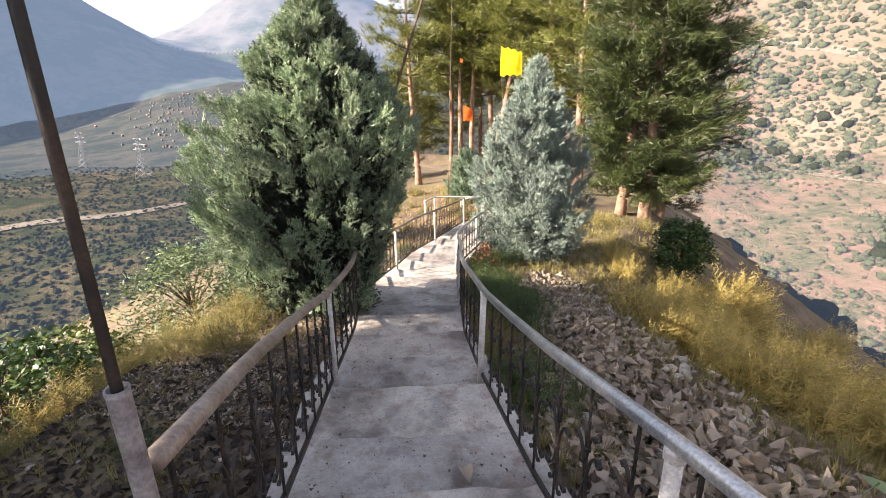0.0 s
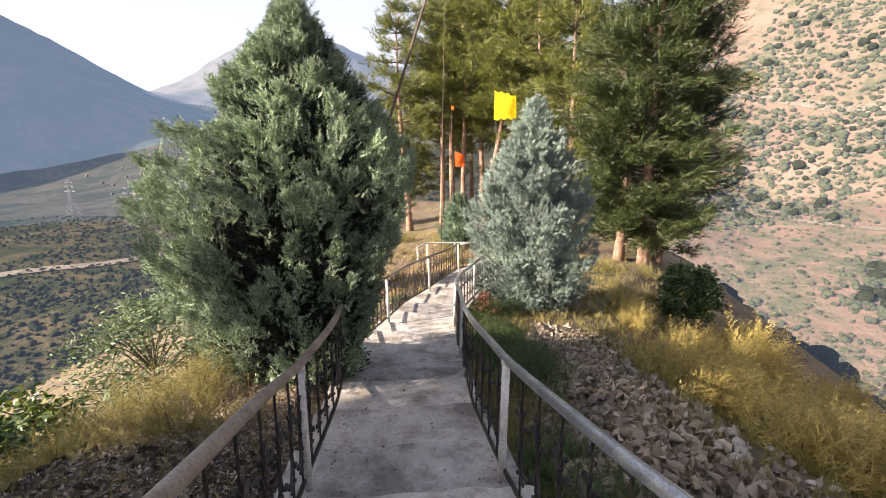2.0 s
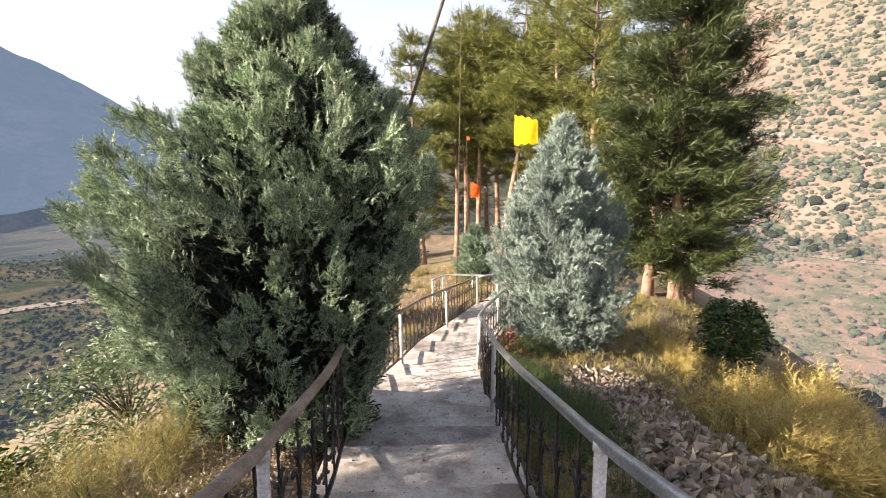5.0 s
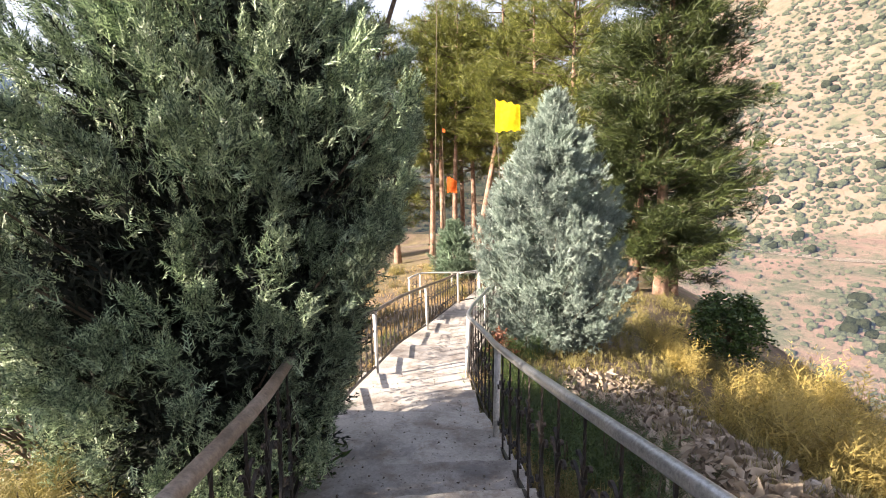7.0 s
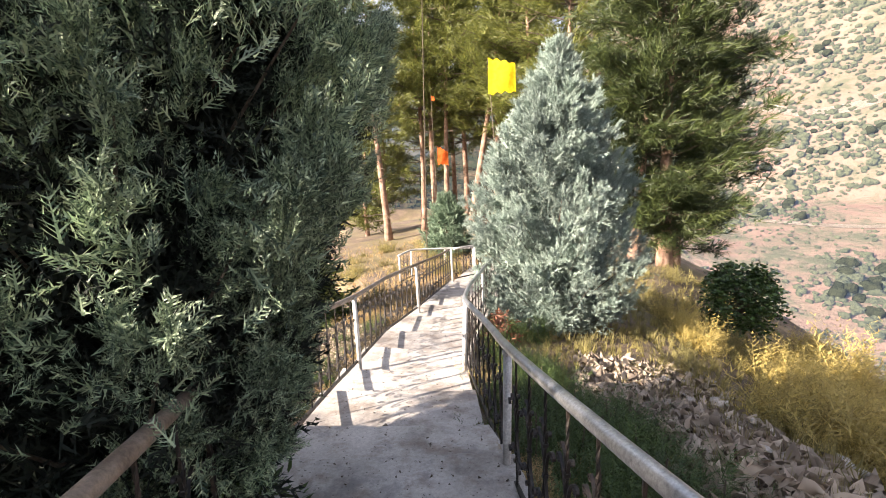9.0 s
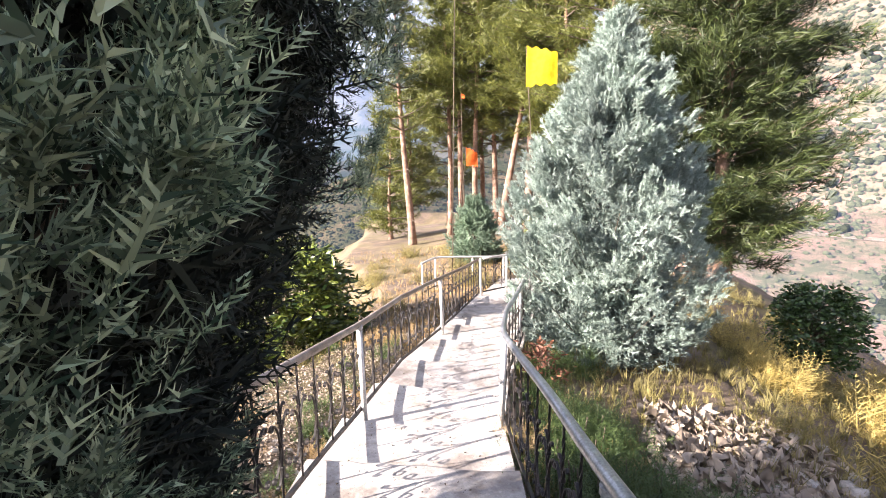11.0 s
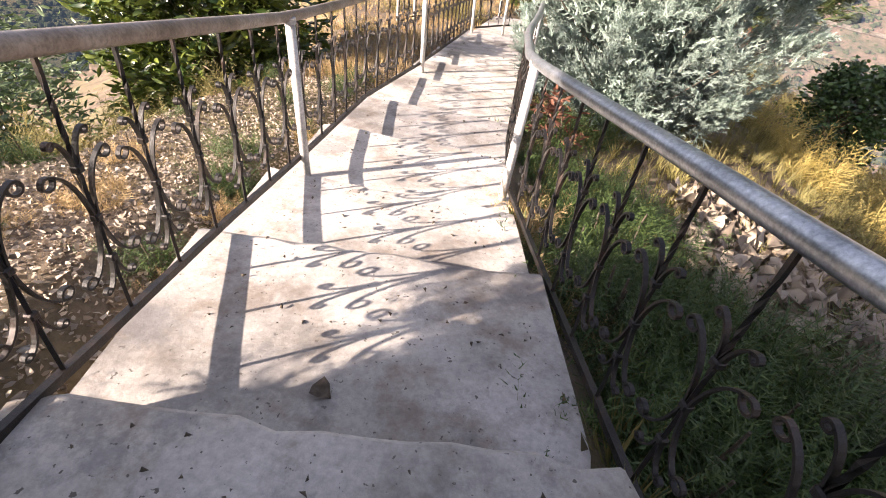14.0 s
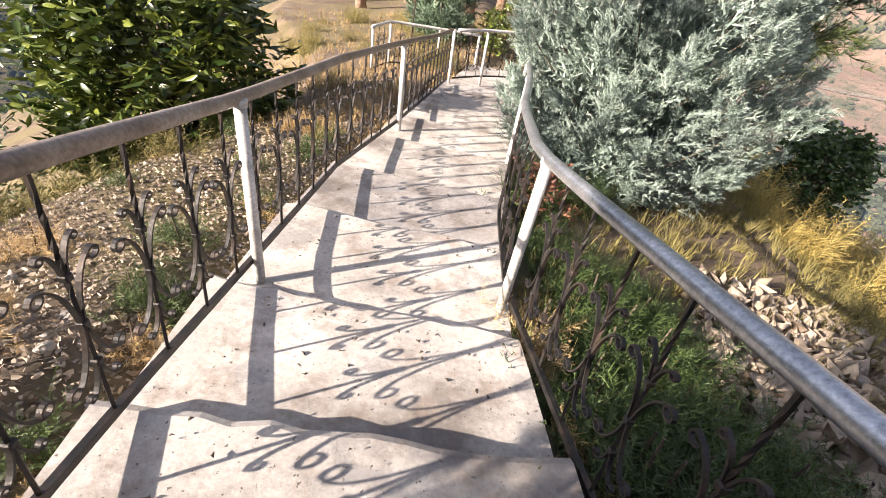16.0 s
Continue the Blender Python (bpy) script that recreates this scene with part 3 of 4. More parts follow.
def feather_template(rng, n=14):
    """A feathery plume of a dry shrub: a bent stem with fine twigs."""
    vs, fs = [], []
    for i in range(n):
        u = (i + 1) / n
        for s in (-1, 1):
            b = np.array([0.08 * u * u, 0, u])
            l = 0.36 * (1.15 - u) * rng.uniform(0.6, 1.2)
            a = rng.uniform(0, 6.28)
            tip = b + l * np.array([math.cos(a), math.sin(a), 0.55])
            side = np.array([-math.sin(a), math.cos(a), 0.2]) * 0.0072
            o = len(vs)
            vs.extend([b - side, b + side, tip])
            fs.append((o, o + 1, o + 2))
            m = (b + tip) / 2
            a2 = a + rng.uniform(-1, 1)
            o = len(vs)
            vs.extend([m - side[::-1], m + side[::-1], m + l * 0.5 * np.array([math.cos(a2), math.sin(a2), 0.7])])
            fs.append((o, o + 1, o + 2))
    o = len(vs)
    vs.extend([np.array([-0.008, 0, 0]), np.array([0.008, 0, 0]), np.array([0.08, 0, 1.0])])
    fs.append((o, o + 1, o + 2))
    return np.array(vs), np.array(fs)


def blade_template(rng, n=9):
    vs, fs = [], []
    for i in range(n):
        a, t = rng.uniform(0, 6.28), rng.uniform(0.05, 0.7)
        d = np.array([math.cos(a) * math.sin(t), math.sin(a) * math.sin(t), math.cos(t)]) * rng.uniform(0.5, 1)
        s = np.array([-math.sin(a), math.cos(a), 0]) * 0.02
        b = np.array([rng.uniform(-0.1, 0.1), rng.uniform(-0.1, 0.1), 0])
        o = len(vs)
        vs.extend([b - s, b + s, b + d])
        fs.append((o, o + 1, o + 2))
    return np.array(vs), np.array(fs)


TRNG = random.Random(11)
ROUGH = spray_template(random.Random(5), 4)
SPRAY, NEEDLES, LEAF, FEATHER, BLADES = spray_template(TRNG), needle_template(TRNG), leaf_template(), feather_template(TRNG), blade_template(TRNG)


# ---- trees ----
def trunk_part(tree, pts, radii, mat, sides=10):
    return part("trunk", tube(bmesh.new(), pts, radii, sides), mat, tree, smooth=True)


def shape_radius(h, kind):
    """Width of a cypress crown against height 0..1."""
    if kind == "broad":
        return np.interp(h, [0, 0.08, 0.2, 0.35, 0.5, 0.65, 0.8, 0.9, 1.0], [0.34, 0.6, 0.84, 0.98, 1.0, 0.86, 0.52, 0.25, 0.03])
    return np.interp(h, [0, 0.08, 0.25, 0.45, 0.7, 0.88, 1.0], [0.5, 0.82, 1.0, 0.98, 0.66, 0.30, 0.03])


def cypress(label, at, height, radius, kind, mat, boughs, per, size, seed, start=0.12, lobes=(), clear=None, inner_mat=None, fill=0, tilt=0.0, thick=None):
    """A dense conifer: boughs rise from the trunk and end in pointed plumes of feathery sprays, with dark gaps between them."""
    rng = np.random.default_rng(seed)
    tree = tagged(new("cypress_tree"), label, "tree")
    tree.location = at
    pts = [Vector((0.04 * math.sin(k), 0.03 * math.cos(k * 1.7), height * 0.97 * k / 8 - (0.2 if k == 0 else 0))) for k in range(9)]
    trunk_part(tree, pts, [0.10 * height / 5 * (1 - 0.95 * k / 8) + 0.008 for k in range(9)], BARKG)
    h = rng.uniform(0, 1, boughs) ** 0.9
    az = rng.uniform(0, 2 * np.pi, boughs)
    lump = 1 + 0.10 * np.sin(az * 3 + h * 9 + seed) + 0.07 * np.sin(az * 7 - h * 17) + rng.uniform(-0.26, 0.16, boughs)
    for la, lh, lw in lobes:
        lump = lump + lw * np.exp(-((np.angle(np.exp(1j * (az - la)))) / 0.55) ** 2 - ((h - lh) / 0.22) ** 2)
    r = radius * shape_radius(h, kind) * lump
    z = height * (start * 0.3 + (0.985 - start * 0.3) * h)
    tips = np.column_stack([r * np.cos(az) + tilt * h, r * np.sin(az), z])
    root = np.column_stack([tilt * h, np.zeros(boughs), np.maximum(0.1, z - 0.75 * r)])
    bm = bmesh.new()
    for k in range(0, boughs, 3):
        if clear is not None and not clear(np.array([tips[k]]) + np.array(at))[0]:
            continue
        a, c = Vector(root[k]), Vector(root[k]).lerp(Vector(tips[k]), 0.93)
        tube(bm, [a, a.lerp(c, 0.55) + Vector((0, 0, -0.08 * r[k])), c], [0.014, 0.009, 0.003], 4, False)
    tagged(part("branchwork", bm, BARKG, tree), kind="stuff")
    k = np.repeat(np.arange(boughs), per)
    q = rng.beta(2.0, 1.0, len(k))
    plume = 0.36 + 0.14 * rng.uniform(-1, 1, boughs)          # length of the leafy end of each bough
    axis = tips - root
    length = np.linalg.norm(axis, axis=1, keepdims=True)
    axis = axis / length
    up = axis + np.array([0, 0, 0.55])
    up /= np.linalg.norm(up, axis=1, keepdims=True)
    back = np.minimum(plume * radius, length[:, 0])
    ctr = tips[k] - up[k] * (back[k] * (1 - q))[:, None]
    ctr = ctr + rng.normal(0, 1, (len(k), 3)) * (0.012 + 0.075 * (1 - q) * radius)[:, None]
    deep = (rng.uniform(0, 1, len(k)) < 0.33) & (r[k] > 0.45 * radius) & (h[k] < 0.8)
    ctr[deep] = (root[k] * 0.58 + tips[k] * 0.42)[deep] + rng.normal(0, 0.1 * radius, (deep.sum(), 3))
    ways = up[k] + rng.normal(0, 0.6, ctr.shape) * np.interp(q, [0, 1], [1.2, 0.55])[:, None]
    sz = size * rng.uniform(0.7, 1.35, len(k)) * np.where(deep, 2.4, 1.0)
    if fill:        # the heart of the crown, dense enough to hide the sky, coloured as dark as its shade
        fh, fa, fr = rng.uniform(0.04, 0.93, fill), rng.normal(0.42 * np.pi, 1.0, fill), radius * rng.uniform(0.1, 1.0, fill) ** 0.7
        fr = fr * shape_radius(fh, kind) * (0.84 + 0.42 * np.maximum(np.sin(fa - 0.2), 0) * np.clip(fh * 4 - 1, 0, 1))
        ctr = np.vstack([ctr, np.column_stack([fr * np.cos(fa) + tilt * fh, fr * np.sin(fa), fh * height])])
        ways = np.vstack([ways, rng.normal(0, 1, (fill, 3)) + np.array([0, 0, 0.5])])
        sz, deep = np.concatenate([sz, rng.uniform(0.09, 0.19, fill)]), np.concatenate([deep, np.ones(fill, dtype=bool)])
    if thick:       # one side of the crown is closed by a dense mass of sprays, their shade put into the colour
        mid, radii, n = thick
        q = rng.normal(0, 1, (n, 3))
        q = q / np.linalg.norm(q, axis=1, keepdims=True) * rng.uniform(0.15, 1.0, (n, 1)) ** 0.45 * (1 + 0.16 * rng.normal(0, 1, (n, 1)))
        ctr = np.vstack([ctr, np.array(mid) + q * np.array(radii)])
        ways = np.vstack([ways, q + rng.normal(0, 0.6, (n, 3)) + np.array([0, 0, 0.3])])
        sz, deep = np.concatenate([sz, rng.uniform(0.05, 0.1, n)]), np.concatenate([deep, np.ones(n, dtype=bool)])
    if clear is not None:
        keep = clear(ctr + np.array(at) + np.where(deep[:, None], np.array([[0.1, 0, 0]]), 0.0))
        ctr, ways, sz, deep = ctr[keep], ways[keep], sz[keep], deep[keep]
    # without inner_mat the inside is near-black, its deep shade painted in
    inner = part("inner_foliage", scattered("inner_foliage", ROUGH, frames_for(rng, ways[deep]), ctr[deep], sz[deep], inner_mat or SHADEIN), parent=tree)
    tagged(inner, "dead twigs and shaded sprays inside the crown", kind="stuff")
    ctr, ways, sz = ctr[~deep], ways[~deep], sz[~deep]
    crown = part("crown", scattered("crown", SPRAY, frames_for(rng, ways), ctr, sz, mat), parent=tree)
    tagged(crown, kind="stuff")
    return tree


def g(x, y, dz=0.0):
    return (x, y, ground_at(x, y) + dz)


def beside_way(p):
    """Keeps the crown off the stairs."""
    edge = way_l(p[:, 1]) + np.interp(p[:, 2], [-2.5, -1.2, -0.5, 0.2], [-0.05, 0.3, 0.58, 0.76])
    under = np.interp(p[:, 1], [5.3, 5.75, 6.4], [-3.0, -1.0, -0.75])
    under = np.where(p[:, 0] < -1.15, np.minimum(under, np.interp(p[:, 1], [5.5, 5.75, 6.1], [-2.2, -1.9, -0.9])), under)
    return (p[:, 0] < edge) & (p[:, 2] > under)


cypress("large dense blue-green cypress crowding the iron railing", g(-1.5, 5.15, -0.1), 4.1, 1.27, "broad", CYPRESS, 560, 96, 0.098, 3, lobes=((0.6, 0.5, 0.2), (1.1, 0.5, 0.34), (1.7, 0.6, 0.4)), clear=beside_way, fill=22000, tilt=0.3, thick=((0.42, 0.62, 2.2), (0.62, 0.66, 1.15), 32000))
cypress("silvery blue cypress, conical, growing beside the railing", g(1.4, 11.6, -0.1), 4.95, 1.4, "cone", BLUECYP, 470, 66, 0.14, 8, inner_mat=BLUECYP)
cypress("small young green cypress beside the landing", g(-1.5, 20.5, -0.05), 2.4, 0.85, "cone", YOUNGCYP, 130, 22, 0.22, 12, inner_mat=YOUNGCYP)


def pine(label, at, height, girth, seed, first=0.35, spread=2.6, tilt=(0.0, 0.0), whorls=15, mat=None, thick=1.0, side=None, dense=1.0):
    """A tall pine: bare ruddy trunk, dead snags, then limbs in whorls that end in tufts of needles."""
    rng = np.random.default_rng(seed)
    tree = tagged(new("pine_tree"), label, "tree", group="pines on the spur")
    tree.location = at
    def spine(u):
        return np.array([tilt[0] * height * u + 0.12 * math.sin(u * 4 + seed), tilt[1] * height * u + 0.12 * math.cos(u * 3 + seed), height * u])
    ks = [k / 14 for k in range(15)]
    trunk_part(tree, [Vector(spine(u)) - Vector((0, 0, 0.4 if u == 0 else 0)) for u in ks], [girth * ((1 - 0.9 * u) + (0.35 if u == 0 else 0)) for u in ks], BARK)
    limbs, tuft_at, tuft_way = bmesh.new(), [], []
    for w in range(whorls):
        u = first + (0.99 - first) * (w + rng.uniform(0, 0.6)) / whorls
        n = rng.integers(3, 6)
        a0 = rng.uniform(0, 6.28)
        for j in range(n):
            az = a0 + j * 6.28 / n + rng.uniform(-0.4, 0.4)
            l = spread * (np.interp(u, [first, first + 0.2, 0.8, 1.0], [0.8, 1.0, 0.75, 0.2])) * rng.uniform(0.55, 1.15)
            if side is not None and math.cos(az - side) < -0.1:
                l *= 0.55
            d = np.array([math.cos(az), math.sin(az), rng.uniform(-0.15, 0.35)])
            p0 = spine(u)
            pts = [p0 + d * l * s + np.array([0, 0, 0.16 * l * s * s]) for s in (0, 0.35, 0.7, 1.0)]
            tube(limbs, pts, [0.045 * thick, 0.032 * thick, 0.02, 0.008], 5, False)
            m = int((16 + l * 13) * dense)
            s = rng.uniform(0.35, 1.02, m)
            c = p0 + d * (l * s)[:, None] + np.column_stack([np.zeros(m), np.zeros(m), 0.16 * l * s * s]) + rng.normal(0, 0.25, (m, 3)) * np.array([1, 1, 0.65])
            tuft_at.append(c)
            tuft_way.append(d + np.column_stack([np.zeros(m), np.zeros(m), np.full(m, 0.35)]) + rng.normal(0, 0.45, (m, 3)))
    for w in range(9):      # dead snags on the bare trunk
        u = rng.uniform(0.05, max(first, 0.08))
        az, l = rng.uniform(0, 6.28), rng.uniform(0.25, 1.1)
        p0 = spine(u)
        tube(limbs, [p0, p0 + l * 0.5 * np.array([math.cos(az), math.sin(az), 0.1]), p0 + l * np.array([math.cos(az), math.sin(az), -0.05])], [0.03, 0.02, 0.006], 5, False)
    tagged(part("branchwork", limbs, BARKG, tree), kind="stuff")
    c, wv = np.concatenate(tuft_at), np.concatenate(tuft_way)
    crown = part("crown", scattered("crown", NEEDLES, frames_for(rng, wv), c, rng.uniform(0.3, 0.5, len(c)), mat or PINE), parent=tree)
    tagged(crown, kind="stuff")
    return tree


pine("tall slender pine with a bare ruddy trunk and sparse branches", g(-5.5, 27.7), 13, 0.20, 21, 0.42, 2.3, (-0.03, 0.0), 11)
pine("tall pine with a bare trunk and a dense crown", g(-3.2, 31.0), 15, 0.20, 22, 0.36, 3.2)
pine("tall pine with a bare trunk and a dense crown", g(-2.2, 29.0), 14, 0.17, 23, 0.45, 3.0)
pine("leaning pine with a pale trunk among the others", g(-0.9, 28.0), 12, 0.21, 24, 0.5, 2.8, (0.14, 0.0))
pine("tall pine with a bare trunk and a dense crown", g(0.4, 29.5), 15, 0.24, 25, 0.36, 3.4)
pine("tall pine with a bare trunk and a dense crown", g(2.0, 27.0), 14, 0.22, 26, 0.34, 3.4)
pine("tall pine with low spreading limbs", g(3.6, 24.5), 13, 0.20, 27, 0.30, 3.3)
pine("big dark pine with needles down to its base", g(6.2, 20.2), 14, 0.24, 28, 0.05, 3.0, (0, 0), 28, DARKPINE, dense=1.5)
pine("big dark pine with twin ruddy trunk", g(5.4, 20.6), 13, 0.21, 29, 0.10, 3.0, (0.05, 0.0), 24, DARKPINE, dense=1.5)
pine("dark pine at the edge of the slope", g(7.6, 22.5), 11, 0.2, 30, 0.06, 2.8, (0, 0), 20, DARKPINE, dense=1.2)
pine("tall pine filling the gap between the trunks", g(3.0, 30.0), 15, 0.2, 36, 0.25, 3.4)
pine("tall pine filling the gap between the trunks", g(-4.6, 35.0), 13, 0.18, 37, 0.2, 3.2)
pine("tall pine with a bare trunk behind the others", g(-6.8, 33.0), 9, 0.16, 31, 0.16, 2.4, (0, 0), 12)
pine("tall pine with a bare trunk behind the others", g(1.2, 34.0), 15, 0.2, 32, 0.3, 3.4)
pine("tall pine with a bare trunk and a dense crown", g(-1.6, 33.5), 15, 0.2, 33, 0.33, 3.4)
pine("tall pine with low spreading limbs", g(4.2, 28.0), 14, 0.2, 34, 0.22, 3.4)
pine("tall pine with a bare trunk and a dense crown", g(-3.9, 30.2), 14, 0.17, 38, 0.4, 3.0)
pine("tall pine with a bare trunk and a dense crown", g(-2.6, 36.0), 15, 0.19, 39, 0.28, 3.4)
pine("young bushy pine at the edge of the spur", g(-7.6, 31.5), 6.5, 0.14, 35, 0.08, 2.0, (0, 0), 12)
# cypress added out of view to shade the stairs and the bank beside them
cypress("unseen dense cypress added to shade the top of the stairs", g(-5.1, 0.3, -0.1), 5.4, 1.0, "broad", CYPRESS, 150, 24, 0.34, 44)
# pines added out of view behind the start of the stairs to shade it
pine("unseen dense pine added to shade the stairs", g(-6.0, -0.9), 9, 0.2, 41, 0.1, 2.4, (0, 0), 20, dense=1.3)
pine("unseen dense pine added to shade the stairs", g(-8.0, -2.8), 10, 0.2, 42, 0.1, 2.6, (0, 0), 20, dense=1.3)
pine("unseen dense pine added to shade the stairs", g(-4.4, -2.8), 9, 0.2, 43, 0.1, 2.4, (0, 0), 20, dense=1.3)


# ---- the tall flag pole in its sleeve at the top of the stairs ----
def standing_pole():
    """A thin rod standing loose in a wide pipe that ends the handrail."""
    pole = tagged(new("tall_pole"), "tall dark iron rod in a worn grey pipe beside the railing", "pole")
    pole.location = left_line(0.25) + Vector((0.02, 0, 0))
    part("rod", tube(bmesh.new(), [(0.015, -0.01, 0.3), (0.0, 0.0, 1.0), (-0.05, 0.06, 2.2), (-0.14, 0.16, 3.8)], 0.0105, 14), IRON, pole, smooth=True)
    bm = bmesh.new()
    rings = []
    for r, z in ((0.0205, -0.2), (0.0205, 0.5), (0.0205, 1.0), (0.0215, 1.015), (0.0175, 1.015), (0.017, 0.5), (0.017, -0.2)):
        rings.append([bm.verts.new((r * math.cos(k * math.tau / 20), r * math.sin(k * math.tau / 20), z)) for k in range(20)])
    for r0, r1 in zip(rings, rings[1:]):
        for k in range(20):
            bm.faces.new((r0[k], r0[(k + 1) % 20], r1[(k + 1) % 20], r1[k]))
    sleeve = part("sleeve", bm, SLEEVE, pole, "worn grey steel pipe with an open top", smooth=True)
    part("weld", tube(bmesh.new(), [(0.0, -0.018, 0.74), (0.003, -0.027, 0.72)], [0.016, 0.012], 8), IRON, sleeve, "dark burnt weld patch")


standing_pole()


def cloth_mesh(w, h, sag, seed, mat):
    """A hanging flag, waved, with thickness."""
    bm = bmesh.new()
    nx, nz = 16, 14
    grid = [[bm.verts.new((w * i / nx, 0.10 * w * math.sin(i / nx * 5 + j / nz * 2 + seed) * (i / nx), -h * j / nz * (1 - 0.25 * i / nx) - sag * (i / nx) ** 1.5 + 0.03 * math.sin(i * 1.3 + seed))) for i in range(nx + 1)] for j in range(nz + 1)]
    for j in range(nz):
        for i in range(nx):
            bm.faces.new((grid[j][i], grid[j][i + 1], grid[j + 1][i + 1], grid[j + 1][i]))
    bmesh.ops.solidify(bm, geom=bm.faces[:], thickness=0.004)
    return finish("cloth", bm, mat, True)


def flag(label, foot, head, w, h, sag, mat, seed, turn=0.0):
    top = tagged(new("flag"), label, "flag", group="flags on poles")
    top.location = foot
    d = Vector(head) - Vector(foot)
    part("pole", tube(bmesh.new(), [(0, 0, -0.3), d * 0.5, d], [0.016, 0.013, 0.009], 8), BARKG, top, smooth=True)
    c = part("cloth", cloth_mesh(w, h, sag, seed, mat), parent=top)
    c.location = d
    c.rotation_euler = (0, 0, turn)


flag("bright yellow cloth flag on a thin pole above the blue cypress", g(0.6, 16.5), (0.2, 16.35, 2.05), 0.72, 0.92, 0.2, YELLOW, 1, -0.15)
flag("small orange cloth flag on a leaning stick among the pines", g(-2.75, 25.2), (-2.3, 25.2, -0.05), 0.5, 0.8, 0.25, ORANGE, 2, 0.2)
flag("faded orange rag high on a long thin pole", g(-2.0, 18.6), (-1.75, 18.9, 7.4), 0.05, 0.05, 0.0, ORANGE, 3)
flag("tiny orange rag tied to a stick", g(-2.5, 26.0), (-2.6, 26.0, 2.3), 0.16, 0.2, 0.05, ORANGE, 5)


def bamboo():
    ob = new("bamboo_pole", finish("bamboo_pole", tube(bmesh.new(), [(-1.25, 5.6, -1.6), (-0.66, 5.68, 0.0), (0.42, 5.75, 3.0)], [0.022, 0.018, 0.013], 8), BARKG, True))
    tagged(ob, "long thin bamboo pole leaning out of the cypress", "pole")


bamboo()


# ---- shrubs and broad-leaved trees ----
def shrub_mesh(seed, n, mat, template, spread, size, rise=1.0, lift=0.0):
    """Plumes or leaves fanning from one root."""
    rng = np.random.default_rng(seed)
    a, t = rng.uniform(0, 6.28, n), rng.uniform(0.02, 0.95, n)
    ways = np.column_stack([np.cos(a) * np.sin(t), np.sin(a) * np.sin(t), np.cos(t) * rise])
    at = np.column_stack([rng.normal(0, spread, n), rng.normal(0, spread, n), rng.uniform(-0.02, lift, n)])
    return scattered("plumes", template, frames_for(rng, ways), at, size * rng.uniform(0.5, 1.15, n), mat)


GOLD_MESH = [shrub_mesh(50 + k, 56, GOLD, FEATHER, 0.26, 1.0, 1.5) for k in range(3)]
YG_MESH = [shrub_mesh(60 + k, 44, YELLOWG, FEATHER, 0.26, 0.7, 1.1) for k in range(3)]
WEED_MESH = [shrub_mesh(70 + k, 60, WEED, FEATHER, 0.15, 0.42, 0.9) for k in range(2)]
THICK_MESH = [shrub_mesh(80 + k, 110, WEED, FEATHER, 0.2, 0.42, 0.9) for k in range(2)]
DRY_MESH = [shrub_mesh(75 + k, 60, STRAW, FEATHER, 0.15, 0.35, 0.9) for k in range(2)]


STEM = finish("stem", tube(bmesh.new(), [(0, 0, -0.15), (0.01, 0, 0.12), (0.03, 0.02, 0.4)], [0.018, 0.012, 0.005], 5), BARKG)


def planted(name, meshes, label, category, group, spots, seed):
    rng = random.Random(seed)
    for x, y, s in spots:
        top = tagged(new(name), label, category, group)
        top.matrix_world = Matrix.Translation(g(x, y, -0.04)) @ Matrix.Rotation(rng.uniform(0, 6.28), 4, "Z") @ Matrix.Diagonal((s, s, s * rng.uniform(0.85, 1.15), 1))
        part("stem", STEM, parent=top)
        tagged(part("foliage", rng.choice(meshes), parent=top), kind="stuff")


def spots(seed, n, y0, y1, d0, d1, side, s0, s1, keep=lambda x, y: True):
    rng = random.Random(seed)
    out = []
    while len(out) < n:
        y, d = rng.uniform(y0, y1), rng.uniform(d0, d1)
        x = float(way_r(y)) + d if side > 0 else float(way_l(y)) - d
        if keep(x, y):
            out.append((x, y, rng.uniform(s0, s1)))
    return out


planted("feathery_shrub", GOLD_MESH, "golden dry feathery shrub on the slope", "shrub", "golden shrubs", spots(1, 40, 4.5, 13.5, 3.6, 9.0, 1, 0.5, 1.0), 1)
planted("feathery_shrub", GOLD_MESH, "tall golden feathery shrub beside the heap of leaves", "shrub", "golden shrubs", spots(12, 30, 4.5, 8.5, 3.4, 5.6, 1, 0.7, 1.15), 12)
planted("feathery_shrub", GOLD_MESH, "golden dry feathery shrub at the brow of the slope", "shrub", "golden shrubs", spots(11, 34, 3.0, 17.0, 6.0, 11.5, 1, 0.8, 1.4), 11)
planted("feathery_shrub", YG_MESH, "yellow-green feathery shrub on the slope", "shrub", "golden shrubs", spots(2, 44, 7.5, 19.0, 1.8, 7.5, 1, 0.35, 0.9, lambda x, y: math.hypot(x - 1.4, y - 11.6) > 1.2), 2)
planted("feathery_shrub", YG_MESH, "yellow-green feathery shrub on the grassy bank", "shrub", "bank shrubs", spots(3, 32, 13.0, 24.0, 0.5, 6.0, -1, 0.45, 0.95), 3)
planted("feathery_shrub", YG_MESH + GOLD_MESH[:1], "yellow-green shrub on the steep bank", "shrub", "bank shrubs", spots(4, 48, 0.5, 10.5, 2.6, 7.0, -1, 0.45, 1.0), 4)
planted("feathery_shrub", YG_MESH, "yellow-green shrub crowding the foot of the bank", "shrub", "bank shrubs", spots(14, 32, 3.0, 6.4, 0.8, 3.2, -1, 0.35, 0.75), 14)
